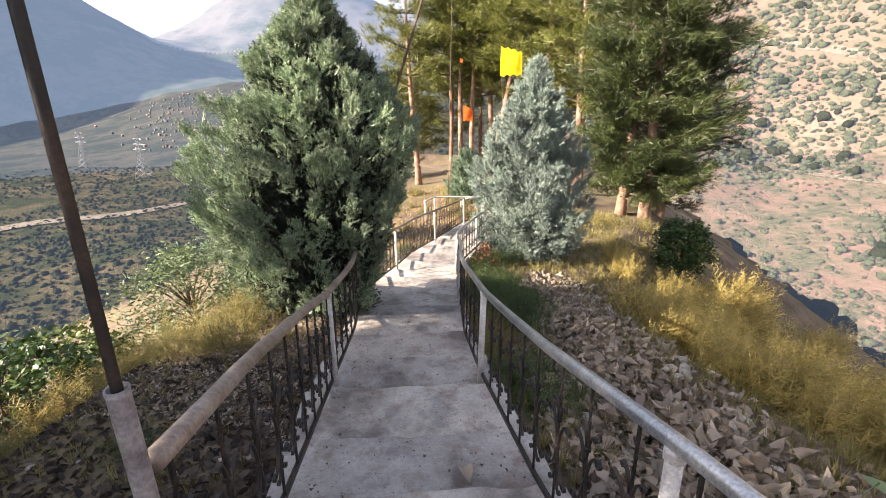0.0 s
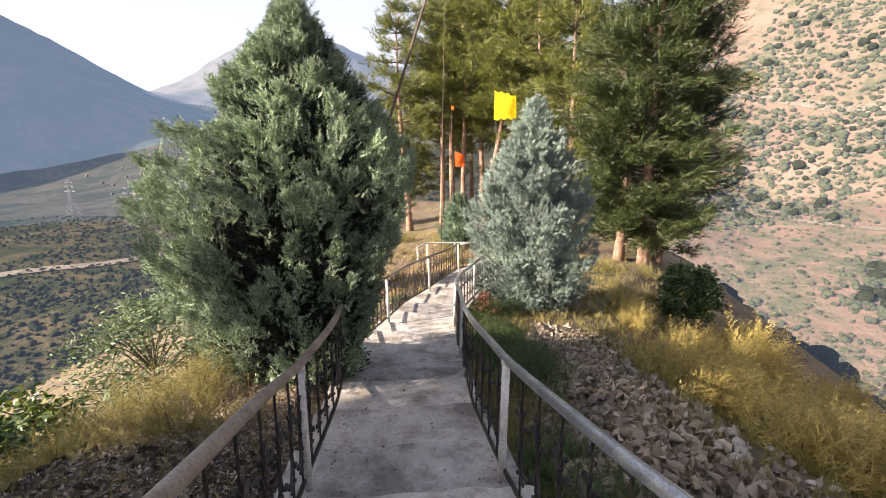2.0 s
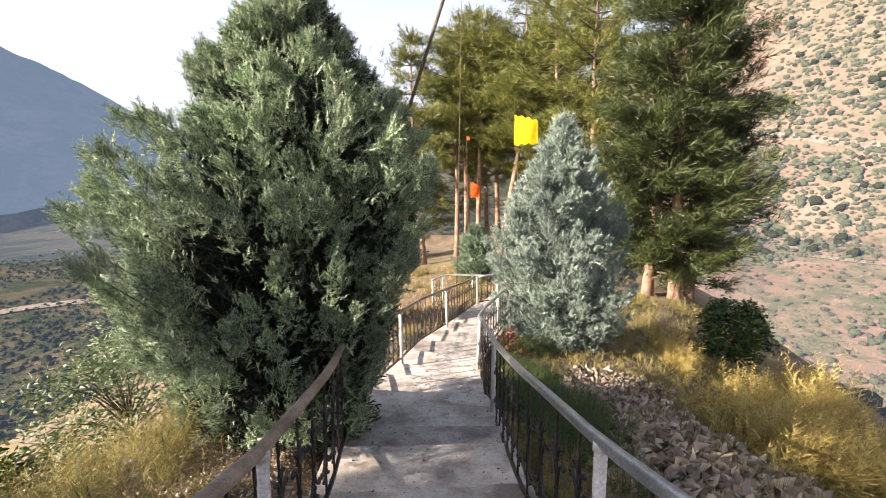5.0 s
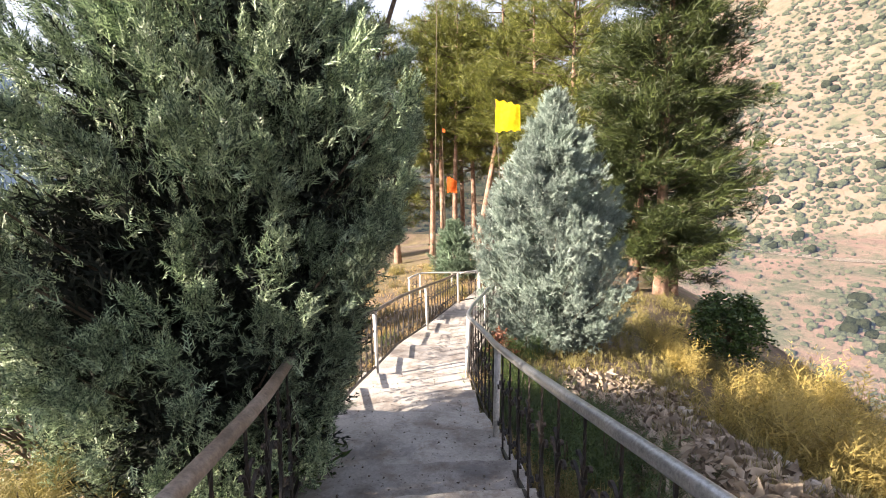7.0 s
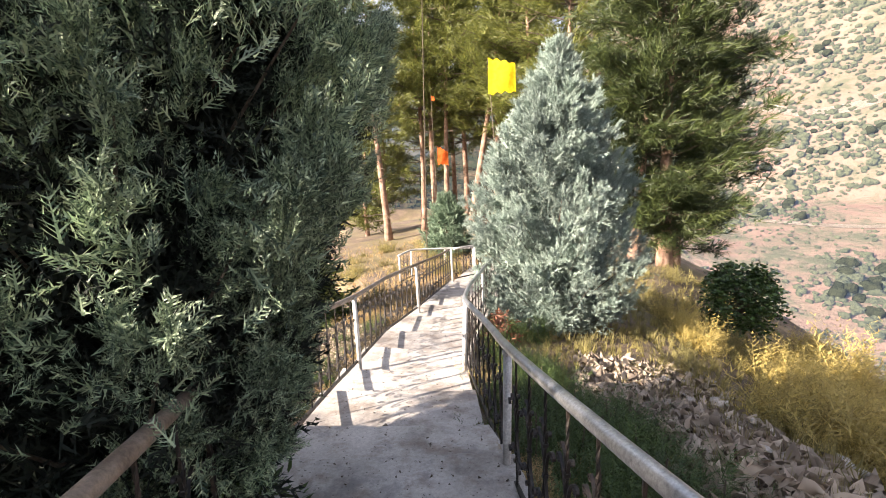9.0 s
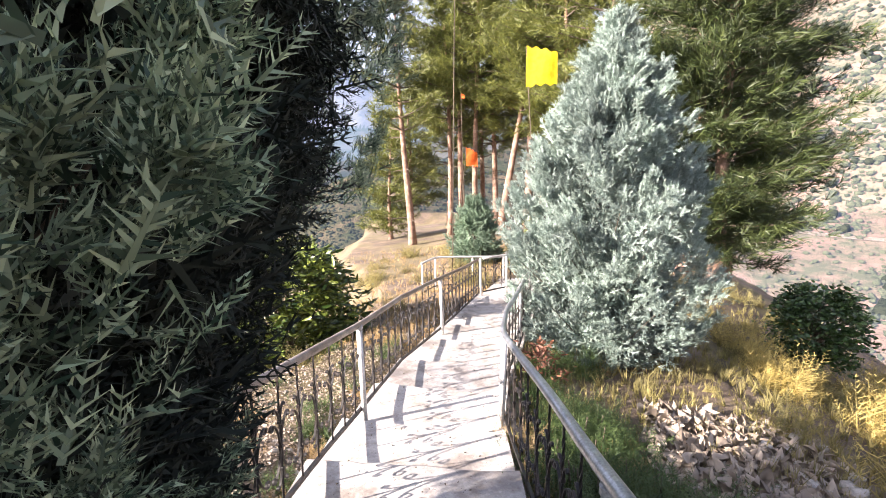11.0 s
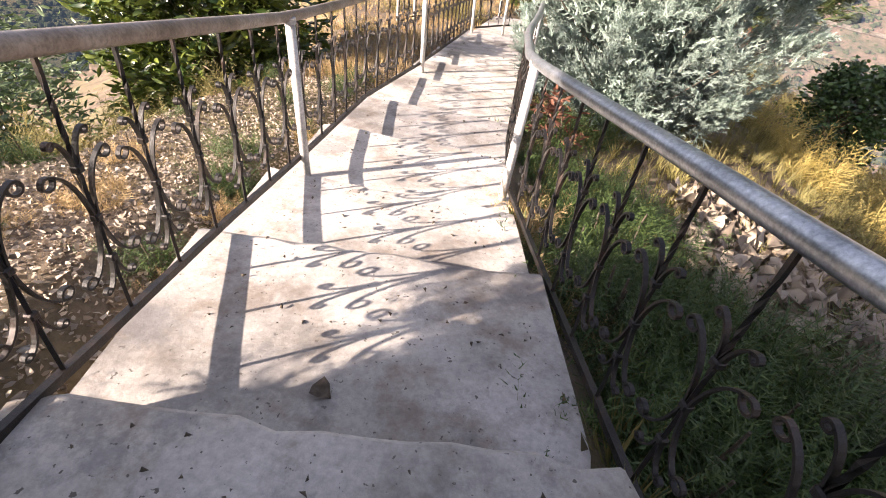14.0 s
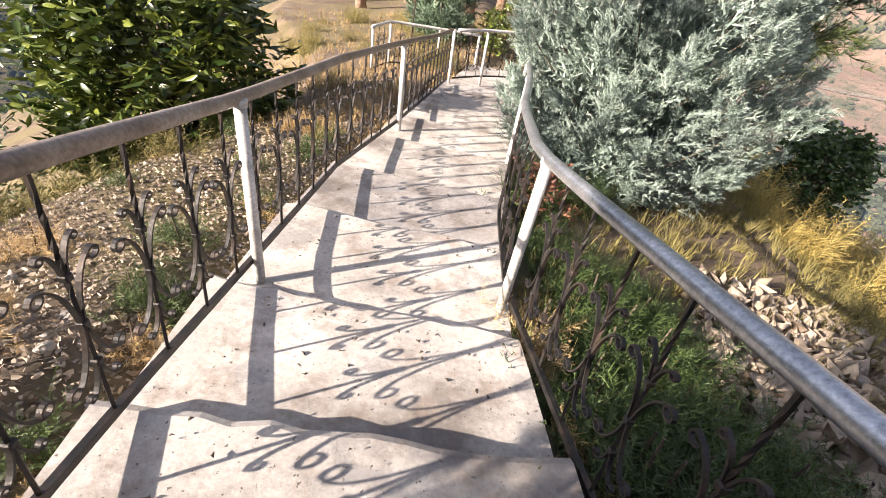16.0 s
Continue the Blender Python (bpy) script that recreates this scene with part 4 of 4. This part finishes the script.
planted("feathery_shrub", YG_MESH + WEED_MESH, "low green and yellow shrub on the litter-covered bank", "shrub", "bank shrubs", spots(15, 24, 6.4, 10.0, 1.5, 3.6, -1, 0.35, 0.7), 15)
planted("feathery_shrub", YG_MESH, "pale feathery weed growing beside the iron railing", "shrub", "bank shrubs", spots(16, 9, 4.0, 5.4, 0.15, 0.5, 1, 0.3, 0.5), 16)
planted("weed", WEED_MESH, "low green weed beside the concrete", "weed", "weeds", spots(5, 44, 3.0, 11.0, 0.12, 0.95, 1, 0.4, 1.0), 5)
planted("weed", THICK_MESH, "thick dark green weed in the shade of the railing", "weed", "weeds", spots(25, 46, 5.6, 9.3, 0.36, 1.2, 1, 0.6, 1.1), 25)
planted("dry_weed", DRY_MESH, "dry brown weed tangled at the foot of the railing", "weed", "weeds", spots(26, 16, 5.6, 8.6, 0.12, 0.4, 1, 0.3, 0.55), 26)
planted("weed", WEED_MESH, "low green weed on the stony bank", "weed", "weeds", spots(6, 18, 0.5, 13.0, 0.15, 1.6, -1, 0.25, 0.6), 6)
planted("dry_weed", DRY_MESH, "dry straw-coloured weed on the bank", "weed", "weeds", spots(7, 22, 6.5, 14.0, 0.1, 1.8, -1, 0.3, 0.7), 7)
planted("dry_weed", DRY_MESH, "dry straw-coloured weed beside the steps", "weed", "weeds", spots(8, 26, 4.0, 12.0, 0.08, 1.2, 1, 0.4, 0.9), 8)


def leafy_tree(name, label, at, height, radius, mat, n, leaf, size, seed, droop=0.5, bare=0.15, tight=1.0):
    """A small broad-leaved tree or bush: forked stems and single leaves in rosettes."""
    rng = np.random.default_rng(seed)
    top = tagged(new(name), label, "tree" if height > 2 else "bush")
    top.location = at
    trunk_part(top, [(0, 0, -0.3), (0.05, 0.02, height * 0.35), (0.02, 0.05, height * 0.8)], [0.05 * height / 2, 0.035 * height / 2, 0.01], BARKG)
    limbs = bmesh.new()
    m = max(30, int(n / 26 * (0.55 if tight < 1 else 1.0)))
    a, h = rng.uniform(0, 6.28, m), rng.uniform(bare, 1, m)
    lump = 1 + 0.2 * np.sin(3 * a + seed) * np.cos(h * 7) + rng.uniform(-0.42 + 0.12 * tight, 0.24 - 0.12 * tight, m)
    r = radius * np.sqrt(np.clip(1 - ((h - 0.5) / 0.56) ** 2, 0.02, 1)) * lump
    tips = np.column_stack([r * np.cos(a), r * np.sin(a), h * height])
    for k in range(0, m, 4):
        t = Vector(tips[k])
        tube(limbs, [Vector((0, 0, t.z * 0.5)), Vector((t.x * 0.5, t.y * 0.5, t.z * 0.8)), t], [0.015, 0.01, 0.004], 4, False)
    tagged(part("branchwork", limbs, BARKG, top), kind="stuff")
    k = rng.integers(0, m, n)
    pull = rng.beta(4, 1, n)
    c = tips[k] * np.column_stack([pull, pull, np.ones(n)]) + rng.normal(0, (0.06 * radius + 0.03) * tight, (n, 3))
    aa = rng.uniform(0, 6.28, n)
    ways = np.column_stack([np.cos(aa) + np.cos(a[k]) * 0.7, np.sin(aa) + np.sin(a[k]) * 0.7, rng.uniform(-droop, 0.7, n)])
    tagged(part("crown", scattered("crown", leaf, frames_for(rng, ways), c, size * rng.uniform(0.6, 1.2, n), mat), parent=top), kind="stuff")
    return top


MANGO_LEAF = leaf_template(0.27, 0.25, 0.12)
ROUND_LEAF = leaf_template(0.5, 0.1, 0.08)
leafy_tree("mango_tree", "round mango tree with glossy dark leaves and yellow-green shoots", g(-3.85, 11.6, -0.1), 2.75, 1.28, MANGO, 14000, MANGO_LEAF, 0.19, 91, bare=0.04, tight=0.75)
leafy_tree("grey_shrub", "grey-green olive-like shrub on the steep bank", g(-4.9, 9.3), 2.0, 1.1, OLIVE, 5000, MANGO_LEAF, 0.11, 92)
leafy_tree("dark_bush", "dark green round bush on the far slope", g(6.3, 15.0), 1.8, 0.85, BUSH, 5200, ROUND_LEAF, 0.12, 93)
leafy_tree("dark_bush", "dark green bush at the edge of the slope", g(-5.4, 3.6), 1.7, 1.3, BUSH, 3600, ROUND_LEAF, 0.12, 94)
leafy_tree("grey_shrub", "grey-green shrub on the steep bank", g(-4.8, 6.6), 1.9, 1.1, OLIVE, 4200, MANGO_LEAF, 0.11, 95)
leafy_tree("dark_bush", "green leafy bush low on the bank", g(-6.6, 5.4), 1.8, 1.4, MANGO, 3600, ROUND_LEAF, 0.13, 96)
leafy_tree("dark_bush", "green leafy bush below the bank", g(-4.4, 8.2), 1.2, 0.9, BUSH, 2600, ROUND_LEAF, 0.11, 97)
leafy_tree("green_bush", "green leafy bush behind the landing railing", g(0.6, 20.0), 1.6, 1.0, MANGO, 2200, MANGO_LEAF, 0.16, 98)
leafy_tree("red_weed", "small reddish dry plant beside the railing", g(0.45, 9.9), 0.55, 0.22, RUST, 260, MANGO_LEAF, 0.09, 99)
leafy_tree("green_bush", "sprawling green bush beside the lower railing", g(-0.9, 5.1), 0.55, 0.35, WEED, 500, MANGO_LEAF, 0.09, 100)
leafy_tree("green_bush", "pale green broad-leaved plant beside the railing", g(3.5, 1.6), 0.45, 0.4, OLIVE, 120, ROUND_LEAF, 0.17, 101)


# ---- litter on the ground ----
def litter():
    rng = np.random.default_rng(17)
    dead = leaf_template(0.75, 0.45, 0.5)
    n = 9000
    y = rng.uniform(-1.5, 9.4, n)
    d = np.interp(y, [2, 4.5, 6.5, 8, 9.4], [0.35, 0.6, 1.1, 1.2, 1.5]) + np.abs(rng.normal(0.75, 0.6, n))
    x = way_r(y) + d
    heap = np.clip(1 - np.abs(d - 1.6) / 1.3, 0, 1) * 0.16
    z = land(x, y) + heap * rng.uniform(0.1, 1, n) + 0.02
    ways = np.column_stack([rng.normal(0, 1, n), rng.normal(0, 1, n), rng.normal(0.15, 0.4, n)])
    ob = new("leaf_litter", scattered("leaf_litter", dead, frames_for(rng, ways), np.column_stack([x, y, z]), rng.uniform(0.06, 0.16, n), DRYLEAF))
    tagged(ob, "heap of large curled dry brown leaves beside the steps", "leaf litter", kind="stuff")
    chip = (np.array([(-0.25, 0, 0), (0.25, 0.05, 0), (0.3, -0.05, 0.55), (-0.2, 0.12, 0.5), (0.05, -0.1, 1.0)], dtype=float), np.array([(0, 1, 2), (0, 2, 3), (3, 2, 4)]))
    n = 42000
    y = rng.uniform(2.0, 14.5, n)
    d = 0.06 + np.abs(rng.normal(0, 1.2, n))
    x = way_l(y) - d
    z = land(x, y) + 0.012
    ways = np.column_stack([rng.normal(0, 1, n), rng.normal(0, 1, n), rng.normal(0.1, 0.25, n)])
    ob = new("leaf_litter", scattered("leaf_litter", chip, frames_for(rng, ways), np.column_stack([x, y, z]), rng.uniform(0.012, 0.036, n), DRYLEAF))
    tagged(ob, "thin litter of dry leaves and chips on the stony bank", "leaf litter", kind="stuff")
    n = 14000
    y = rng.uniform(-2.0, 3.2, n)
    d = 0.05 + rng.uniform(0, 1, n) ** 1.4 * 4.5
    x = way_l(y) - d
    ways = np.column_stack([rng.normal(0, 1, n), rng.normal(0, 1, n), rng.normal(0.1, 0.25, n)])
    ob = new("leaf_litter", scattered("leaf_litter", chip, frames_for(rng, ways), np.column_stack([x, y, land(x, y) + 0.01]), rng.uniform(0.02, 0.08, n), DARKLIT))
    tagged(ob, "leaf litter coloured dark with the shade of the trees", "leaf litter", kind="stuff")
    n = 1500
    y = rng.uniform(-1.0, 4.0, n)
    x = way_l(y) - 0.1 - rng.uniform(0, 1, n) * 4.0
    ob = new("dry_grass", scattered("dry_grass", BLADES, frames_for(rng, np.tile([[0, 0, 1.0]], (n, 1)) + rng.normal(0, 0.2, (n, 3))), np.column_stack([x, y, land(x, y) - 0.01]), rng.uniform(0.05, 0.16, n), YELLOWG))
    tagged(ob, "short sparse grass in the shade beside the stairs", "grass", kind="stuff")
    n = 3600
    y = rng.uniform(10.5, 26, n)
    d = np.abs(rng.normal(0, 1.0, n)) * np.interp(y, [5, 15, 26], [1.0, 2.2, 4.5]) + 0.08
    x = way_l(y) - d
    ob = new("dry_grass", scattered("dry_grass", BLADES, frames_for(rng, np.tile([[0, 0, 1.0]], (n, 1)) + rng.normal(0, 0.15, (n, 3))), np.column_stack([x, y, land(x, y) - 0.01]), rng.uniform(0.07, 0.24, n), STRAW))
    tagged(ob, "tufts of dry straw-coloured grass on the bank", "grass", kind="stuff")
    n = 5000
    y = rng.uniform(2, 20, n)
    d = 0.1 + np.abs(rng.normal(0, 3.2, n))
    x = way_r(y) + d
    ob = new("dry_grass", scattered("dry_grass", BLADES, frames_for(rng, np.tile([[0, 0, 1.0]], (n, 1)) + rng.normal(0, 0.2, (n, 3))), np.column_stack([x, y, land(x, y) - 0.01]), rng.uniform(0.1, 0.34, n), YELLOWG))
    tagged(ob, "yellowing grass on the slope beside the stairs", "grass", kind="stuff")


litter()


def crumbs():
    """Small dry bits scattered on the treads, and one large curled leaf."""
    rng = np.random.default_rng(23)
    bit = (np.array([(-0.3, 0, 0), (0.3, 0.1, 0.1), (0.1, -0.1, 0.9), (-0.1, 0.3, 0.5)], dtype=float), np.array([(0, 1, 2), (0, 2, 3), (1, 3, 2), (0, 3, 1)]))
    at, edge = [], rng.uniform(0, 1, 900)
    for e in edge:
        k = int(rng.integers(8, len(STEP_Y) - 3))
        y = rng.uniform(STEP_Y[k] + 0.1, STEP_Y[k + 1] - 0.06)
        side = e ** 2 if rng.uniform() < 0.5 else 1 - e ** 2
        x = float(way_l(y)) + 0.06 + side * (float(way_r(y)) - float(way_l(y)) - 0.12)
        at.append((x, y, tread_z(k) + 0.004))
    n = len(at)
    ways = np.column_stack([rng.normal(0, 1, n), rng.normal(0, 1, n), rng.normal(0, 0.15, n)])
    tagged(new("crumbs", scattered("crumbs", bit, frames_for(rng, ways), np.array(at), rng.uniform(0.008, 0.028, n), BARKG)), "dark crumbs of bark and leaves on the concrete steps", "litter", kind="stuff")
    v, f = leaf_template(0.75, 0.35, 0.5)
    leaf = new("dry_leaf", tri_mesh("dry_leaf", v, f, DRYLEAF))
    leaf.matrix_world = Matrix.Translation((1.05, 1.72, tread_z(12) + 0.035)) @ Matrix.Rotation(0.5, 4, "Z") @ Matrix.Rotation(1.35, 4, "X") @ Matrix.Scale(0.11, 4)
    tagged(leaf, "single curled dry leaf lying on a concrete step", "leaf")
    clump = new("bark_flake", tri_mesh("bark_flake", v * np.array([1.2, 0.7, 0.9]), f, BARKG))
    clump.matrix_world = Matrix.Translation((-0.55, 6.53, tread_z(20) + 0.03)) @ Matrix.Rotation(1.2, 4, "Z") @ Matrix.Rotation(1.5, 4, "X") @ Matrix.Scale(0.075, 4)
    tagged(clump, "dark curled flake of bark lying on a concrete step", "bark")


crumbs()


def stone_template(seed):
    bm = bmesh.new()
    bmesh.ops.create_icosphere(bm, subdivisions=1, radius=0.5)
    for v in bm.verts:
        v.co *= 1 + 0.45 * noise.noise(v.co * 2.3 + Vector((seed, 0, 0)))
        v.co.z *= 0.55
    bmesh.ops.triangulate(bm, faces=bm.faces[:])
    v = np.array([p.co[:] for p in bm.verts])
    f = np.array([[q.index for q in t.verts] for t in bm.faces])
    bm.free()
    return v, f


def stones():
    rng = np.random.default_rng(5)
    n = 420
    y = rng.uniform(0, 9.3, n)
    right = rng.uniform(0, 1, n) < 0.6
    x = np.where(right, way_r(y) + np.interp(y, [3, 6.5], [0.5, 1.3]) + np.abs(rng.normal(0.9, 0.6, n)), way_l(y) - 0.15 - np.abs(rng.normal(0, 1.1, n)))
    z = land(x, y) + np.where(right, 0.07, 0.0)
    ob = new("stones", scattered("stones", stone_template(3), frames_for(rng, np.tile([[0, 0, 1.0]], (n, 1)) + rng.normal(0, 0.2, (n, 3))), np.column_stack([x, y, z]), rng.uniform(0.04, 0.16, n) * np.where(right, 1, 0.5), STONE))
    tagged(ob, "pale stones lying among dry leaves", "stones", kind="stuff")


stones()


# ---- far land: scrub, roads, pylons, the town ----
def blob_template(seed, detail=1):
    bm = bmesh.new()
    bmesh.ops.create_icosphere(bm, subdivisions=detail, radius=0.5)
    for v in bm.verts:
        v.co *= 1 + 0.55 * noise.noise(v.co * 3.7 + Vector((seed, 4, 1)))
        v.co.z = v.co.z * 0.8 + 0.2
    v = np.array([p.co[:] for p in bm.verts])
    f = np.array([[q.index for q in t.verts] for t in bm.faces])
    bm.free()
    return v, f


def hill_scrub(label, n, az0, az1, r0, r1, s0, s1, mat, seed, patch=0.0, detail=1):
    rng = np.random.default_rng(seed)
    az, r = np.radians(rng.uniform(az0, az1, n)), rng.uniform(r0 ** 0.7, r1 ** 0.7, n) ** (1 / 0.7)
    x, y = r * np.sin(az), 3 + r * np.cos(az)
    keep = smooth_noise(x / 42, y / 42, 9) + 0.7 * smooth_noise(x / 15, y / 15, 10) > patch
    x, y = x[keep], y[keep]
    n = len(x)
    at = np.column_stack([x, y, land(x, y)])
    ob = new("scrub", scattered("scrub", blob_template(seed, detail), frames_for(rng, np.tile([[0, 0, 1.0]], (n, 1)) + rng.normal(0, 0.1, (n, 3))), at, rng.uniform(s0, s1, n) * rng.uniform(0.5, 1.2, n), mat, True))
    tagged(ob, label, "scrub", kind="stuff")


# far scrub emits the same blue as painted haze
SCRUB = slope_material("distant_scrub", (0.03, 0.036, 0.02), (0.06, 0.065, 0.036), (0.022, 0.028, 0.015), 0.5, 0.6, 0.3, HAZE_GLOW, 0.026)
SCRUBY = slope_material("sunlit_scrub", (0.085, 0.095, 0.045), (0.135, 0.14, 0.075), (0.06, 0.07, 0.035), 0.5, 0.6, 0.3, HAZE_GLOW, 0.05)
ROADM = two_scale("pale_road", (0.22, 0.19, 0.16), (0.30, 0.26, 0.22), (0.36, 0.32, 0.28), 0.05, 0.6, 0.95)
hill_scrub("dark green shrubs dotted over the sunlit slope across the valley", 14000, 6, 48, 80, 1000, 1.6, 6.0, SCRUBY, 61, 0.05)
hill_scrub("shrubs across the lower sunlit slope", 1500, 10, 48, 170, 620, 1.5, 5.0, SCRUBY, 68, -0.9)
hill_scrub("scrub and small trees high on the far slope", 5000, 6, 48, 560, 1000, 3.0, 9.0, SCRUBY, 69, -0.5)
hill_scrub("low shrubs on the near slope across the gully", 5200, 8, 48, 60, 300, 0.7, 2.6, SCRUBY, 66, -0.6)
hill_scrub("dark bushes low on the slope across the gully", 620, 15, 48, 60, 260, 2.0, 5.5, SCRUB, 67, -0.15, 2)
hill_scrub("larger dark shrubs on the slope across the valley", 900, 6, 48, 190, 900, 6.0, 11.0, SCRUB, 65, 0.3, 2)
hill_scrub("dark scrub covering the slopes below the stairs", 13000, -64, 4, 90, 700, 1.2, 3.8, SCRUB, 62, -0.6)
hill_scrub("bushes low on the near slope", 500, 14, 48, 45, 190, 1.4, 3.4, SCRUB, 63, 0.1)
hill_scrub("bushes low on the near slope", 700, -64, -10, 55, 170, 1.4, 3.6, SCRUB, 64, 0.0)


def road(label, az0, az1, r0, r1, wide, bend=0.0):
    bm = bmesh.new()
    rows = []
    for i in range(81):
        u = i / 80
        az, r = radians(az0 + (az1 - az0) * u), r0 + (r1 - r0) * u + bend * math.sin(u * 9)
        ring = []
        for o in (-wide, -wide * 0.5, 0, wide * 0.5, wide):
            x, y = (r + o) * math.sin(az), 3 + (r + o) * math.cos(az)
            ring.append((x, y))
        rows.append([bm.verts.new((x, y, ground_at(x, y) + 0.7)) for x, y in ring])
    for a, b in zip(rows, rows[1:]):
        for k in range(4):
            bm.faces.new((a[k], a[k + 1], b[k + 1], b[k]))
    bmesh.ops.solidify(bm, geom=bm.faces[:], thickness=0.4)
    tagged(new("road", finish("road", bm, ROADM)), label, "road", kind="structure")


road("pale road winding along the slope below", -62, -30, 350, 400, 6, 14)
road("pale dirt track across the sunlit slope", 14, 46, 520, 470, 4, 10)
road("pale dirt track across the sunlit slope", 14, 46, 690, 640, 5, 14)
road("pale dirt track low on the near slope", 26, 48, 130, 105, 2.5, 4)


def pylon(at, h):
    top = tagged(new("pylon"), "grey steel lattice power pylon standing above the valley", "pylon", group="pylons")
    top.location = at
    steel = bmesh.new()
    def half(u):
        return np.interp(u, [0, 0.55, 0.7, 1], [0.14, 0.05, 0.035, 0.012]) * h
    lev = [0, 0.14, 0.27, 0.38, 0.48, 0.57, 0.65, 0.73, 0.8, 0.87, 0.94, 1.0]
    cs = ((-1, -1), (1, -1), (1, 1), (-1, 1))
    for u0, u1 in zip(lev, lev[1:]):
        for k in range(4):
            a, b = cs[k], cs[(k + 1) % 4]
            p = lambda c, u: (c[0] * half(u), c[1] * half(u), u * h)
            tube(steel, [p(a, u0), p(a, u1)], 0.22, 4, False)
            tube(steel, [p(a, u0), p(b, u1)], 0.14, 4, False)
            tube(steel, [p(b, u0), p(a, u1)], 0.14, 4, False)
    tagged(part("lattice", steel, GALV, top), kind="stuff")
    for u, l in ((0.66, 0.17), (0.78, 0.14), (0.9, 0.11)):
        bm = bmesh.new()
        tube(bm, [(-l * h, 0, u * h), (0, 0, (u + 0.03) * h), (l * h, 0, u * h)], 0.28, 4)
        tube(bm, [(-l * h, 0, u * h), (l * h, 0, u * h)], 0.22, 4)
        part("cross_arm", bm, GALV, top)


def at_far(az, r, dz=0.0):
    x, y = r * math.sin(radians(az)), 3 + r * math.cos(radians(az))
    return (x, y, ground_at(x, y) + dz)


pylon(at_far(-43.4, 540), 42)
pylon(at_far(-48.0, 700), 44)
pylon(at_far(-26.5, 1000), 46)
pylon(at_far(27.5, 230), 16)

WALLM = two_scale("pale_plaster", (0.06, 0.06, 0.06), (0.10, 0.098, 0.096), (0.17, 0.167, 0.165), 0.02, 0.4, 0.9)
ROOFM = two_scale("roof_sheets", (0.30, 0.16, 0.11), (0.42, 0.26, 0.2), (0.5, 0.4, 0.36), 0.01, 0.4, 0.8)


def town():
    rng = np.random.default_rng(33)
    box = np.array([(x, y, z) for z in (-0.6, 1.0) for x, y in ((-1, -0.7), (1, -0.7), (1, 0.7), (-1, 0.7))]) * 0.5
    bf = np.array([(0, 1, 5), (0, 5, 4), (1, 2, 6), (1, 6, 5), (2, 3, 7), (2, 7, 6), (3, 0, 4), (3, 4, 7), (4, 5, 6), (4, 6, 7)])
    rv = np.array([(-1.1, -0.8, 0.98), (1.1, -0.8, 0.98), (1.1, 0.8, 0.98), (-1.1, 0.8, 0.98), (-1.1, 0, 1.45), (1.1, 0, 1.45)]) * 0.5
    rf = np.array([(0, 1, 5), (0, 5, 4), (2, 3, 4), (2, 4, 5), (1, 2, 5), (3, 0, 4)])
    n = 420
    az = np.radians(np.concatenate([rng.normal(-38.5, 3.0, n // 2), rng.normal(-29.5, 1.5, n - n // 2)]))
    r = np.concatenate([rng.uniform(1150, 2150, n // 2), rng.uniform(1700, 2100, n - n // 2)])
    x, y = r * np.sin(az), 3 + r * np.cos(az)
    at = np.column_stack([x, y, land(x, y) + 1.5])
    rot = frames_for(rng, np.tile([[0, 0, 1.0]], (n, 1)))
    s = rng.uniform(3, 6.5, n)
    top = tagged(new("town"), "far town of small pale houses on the valley floor", "town", kind="stuff")
    tagged(part("walls", scattered("walls", (box, bf), rot, at, s, WALLM), parent=top), kind="stuff")
    pick = rng.uniform(0, 1, n) < 0.35
    tagged(part("roofs", scattered("roofs", (rv, rf), rot[pick], at[pick], s[pick], ROOFM), parent=top), kind="stuff")


town()
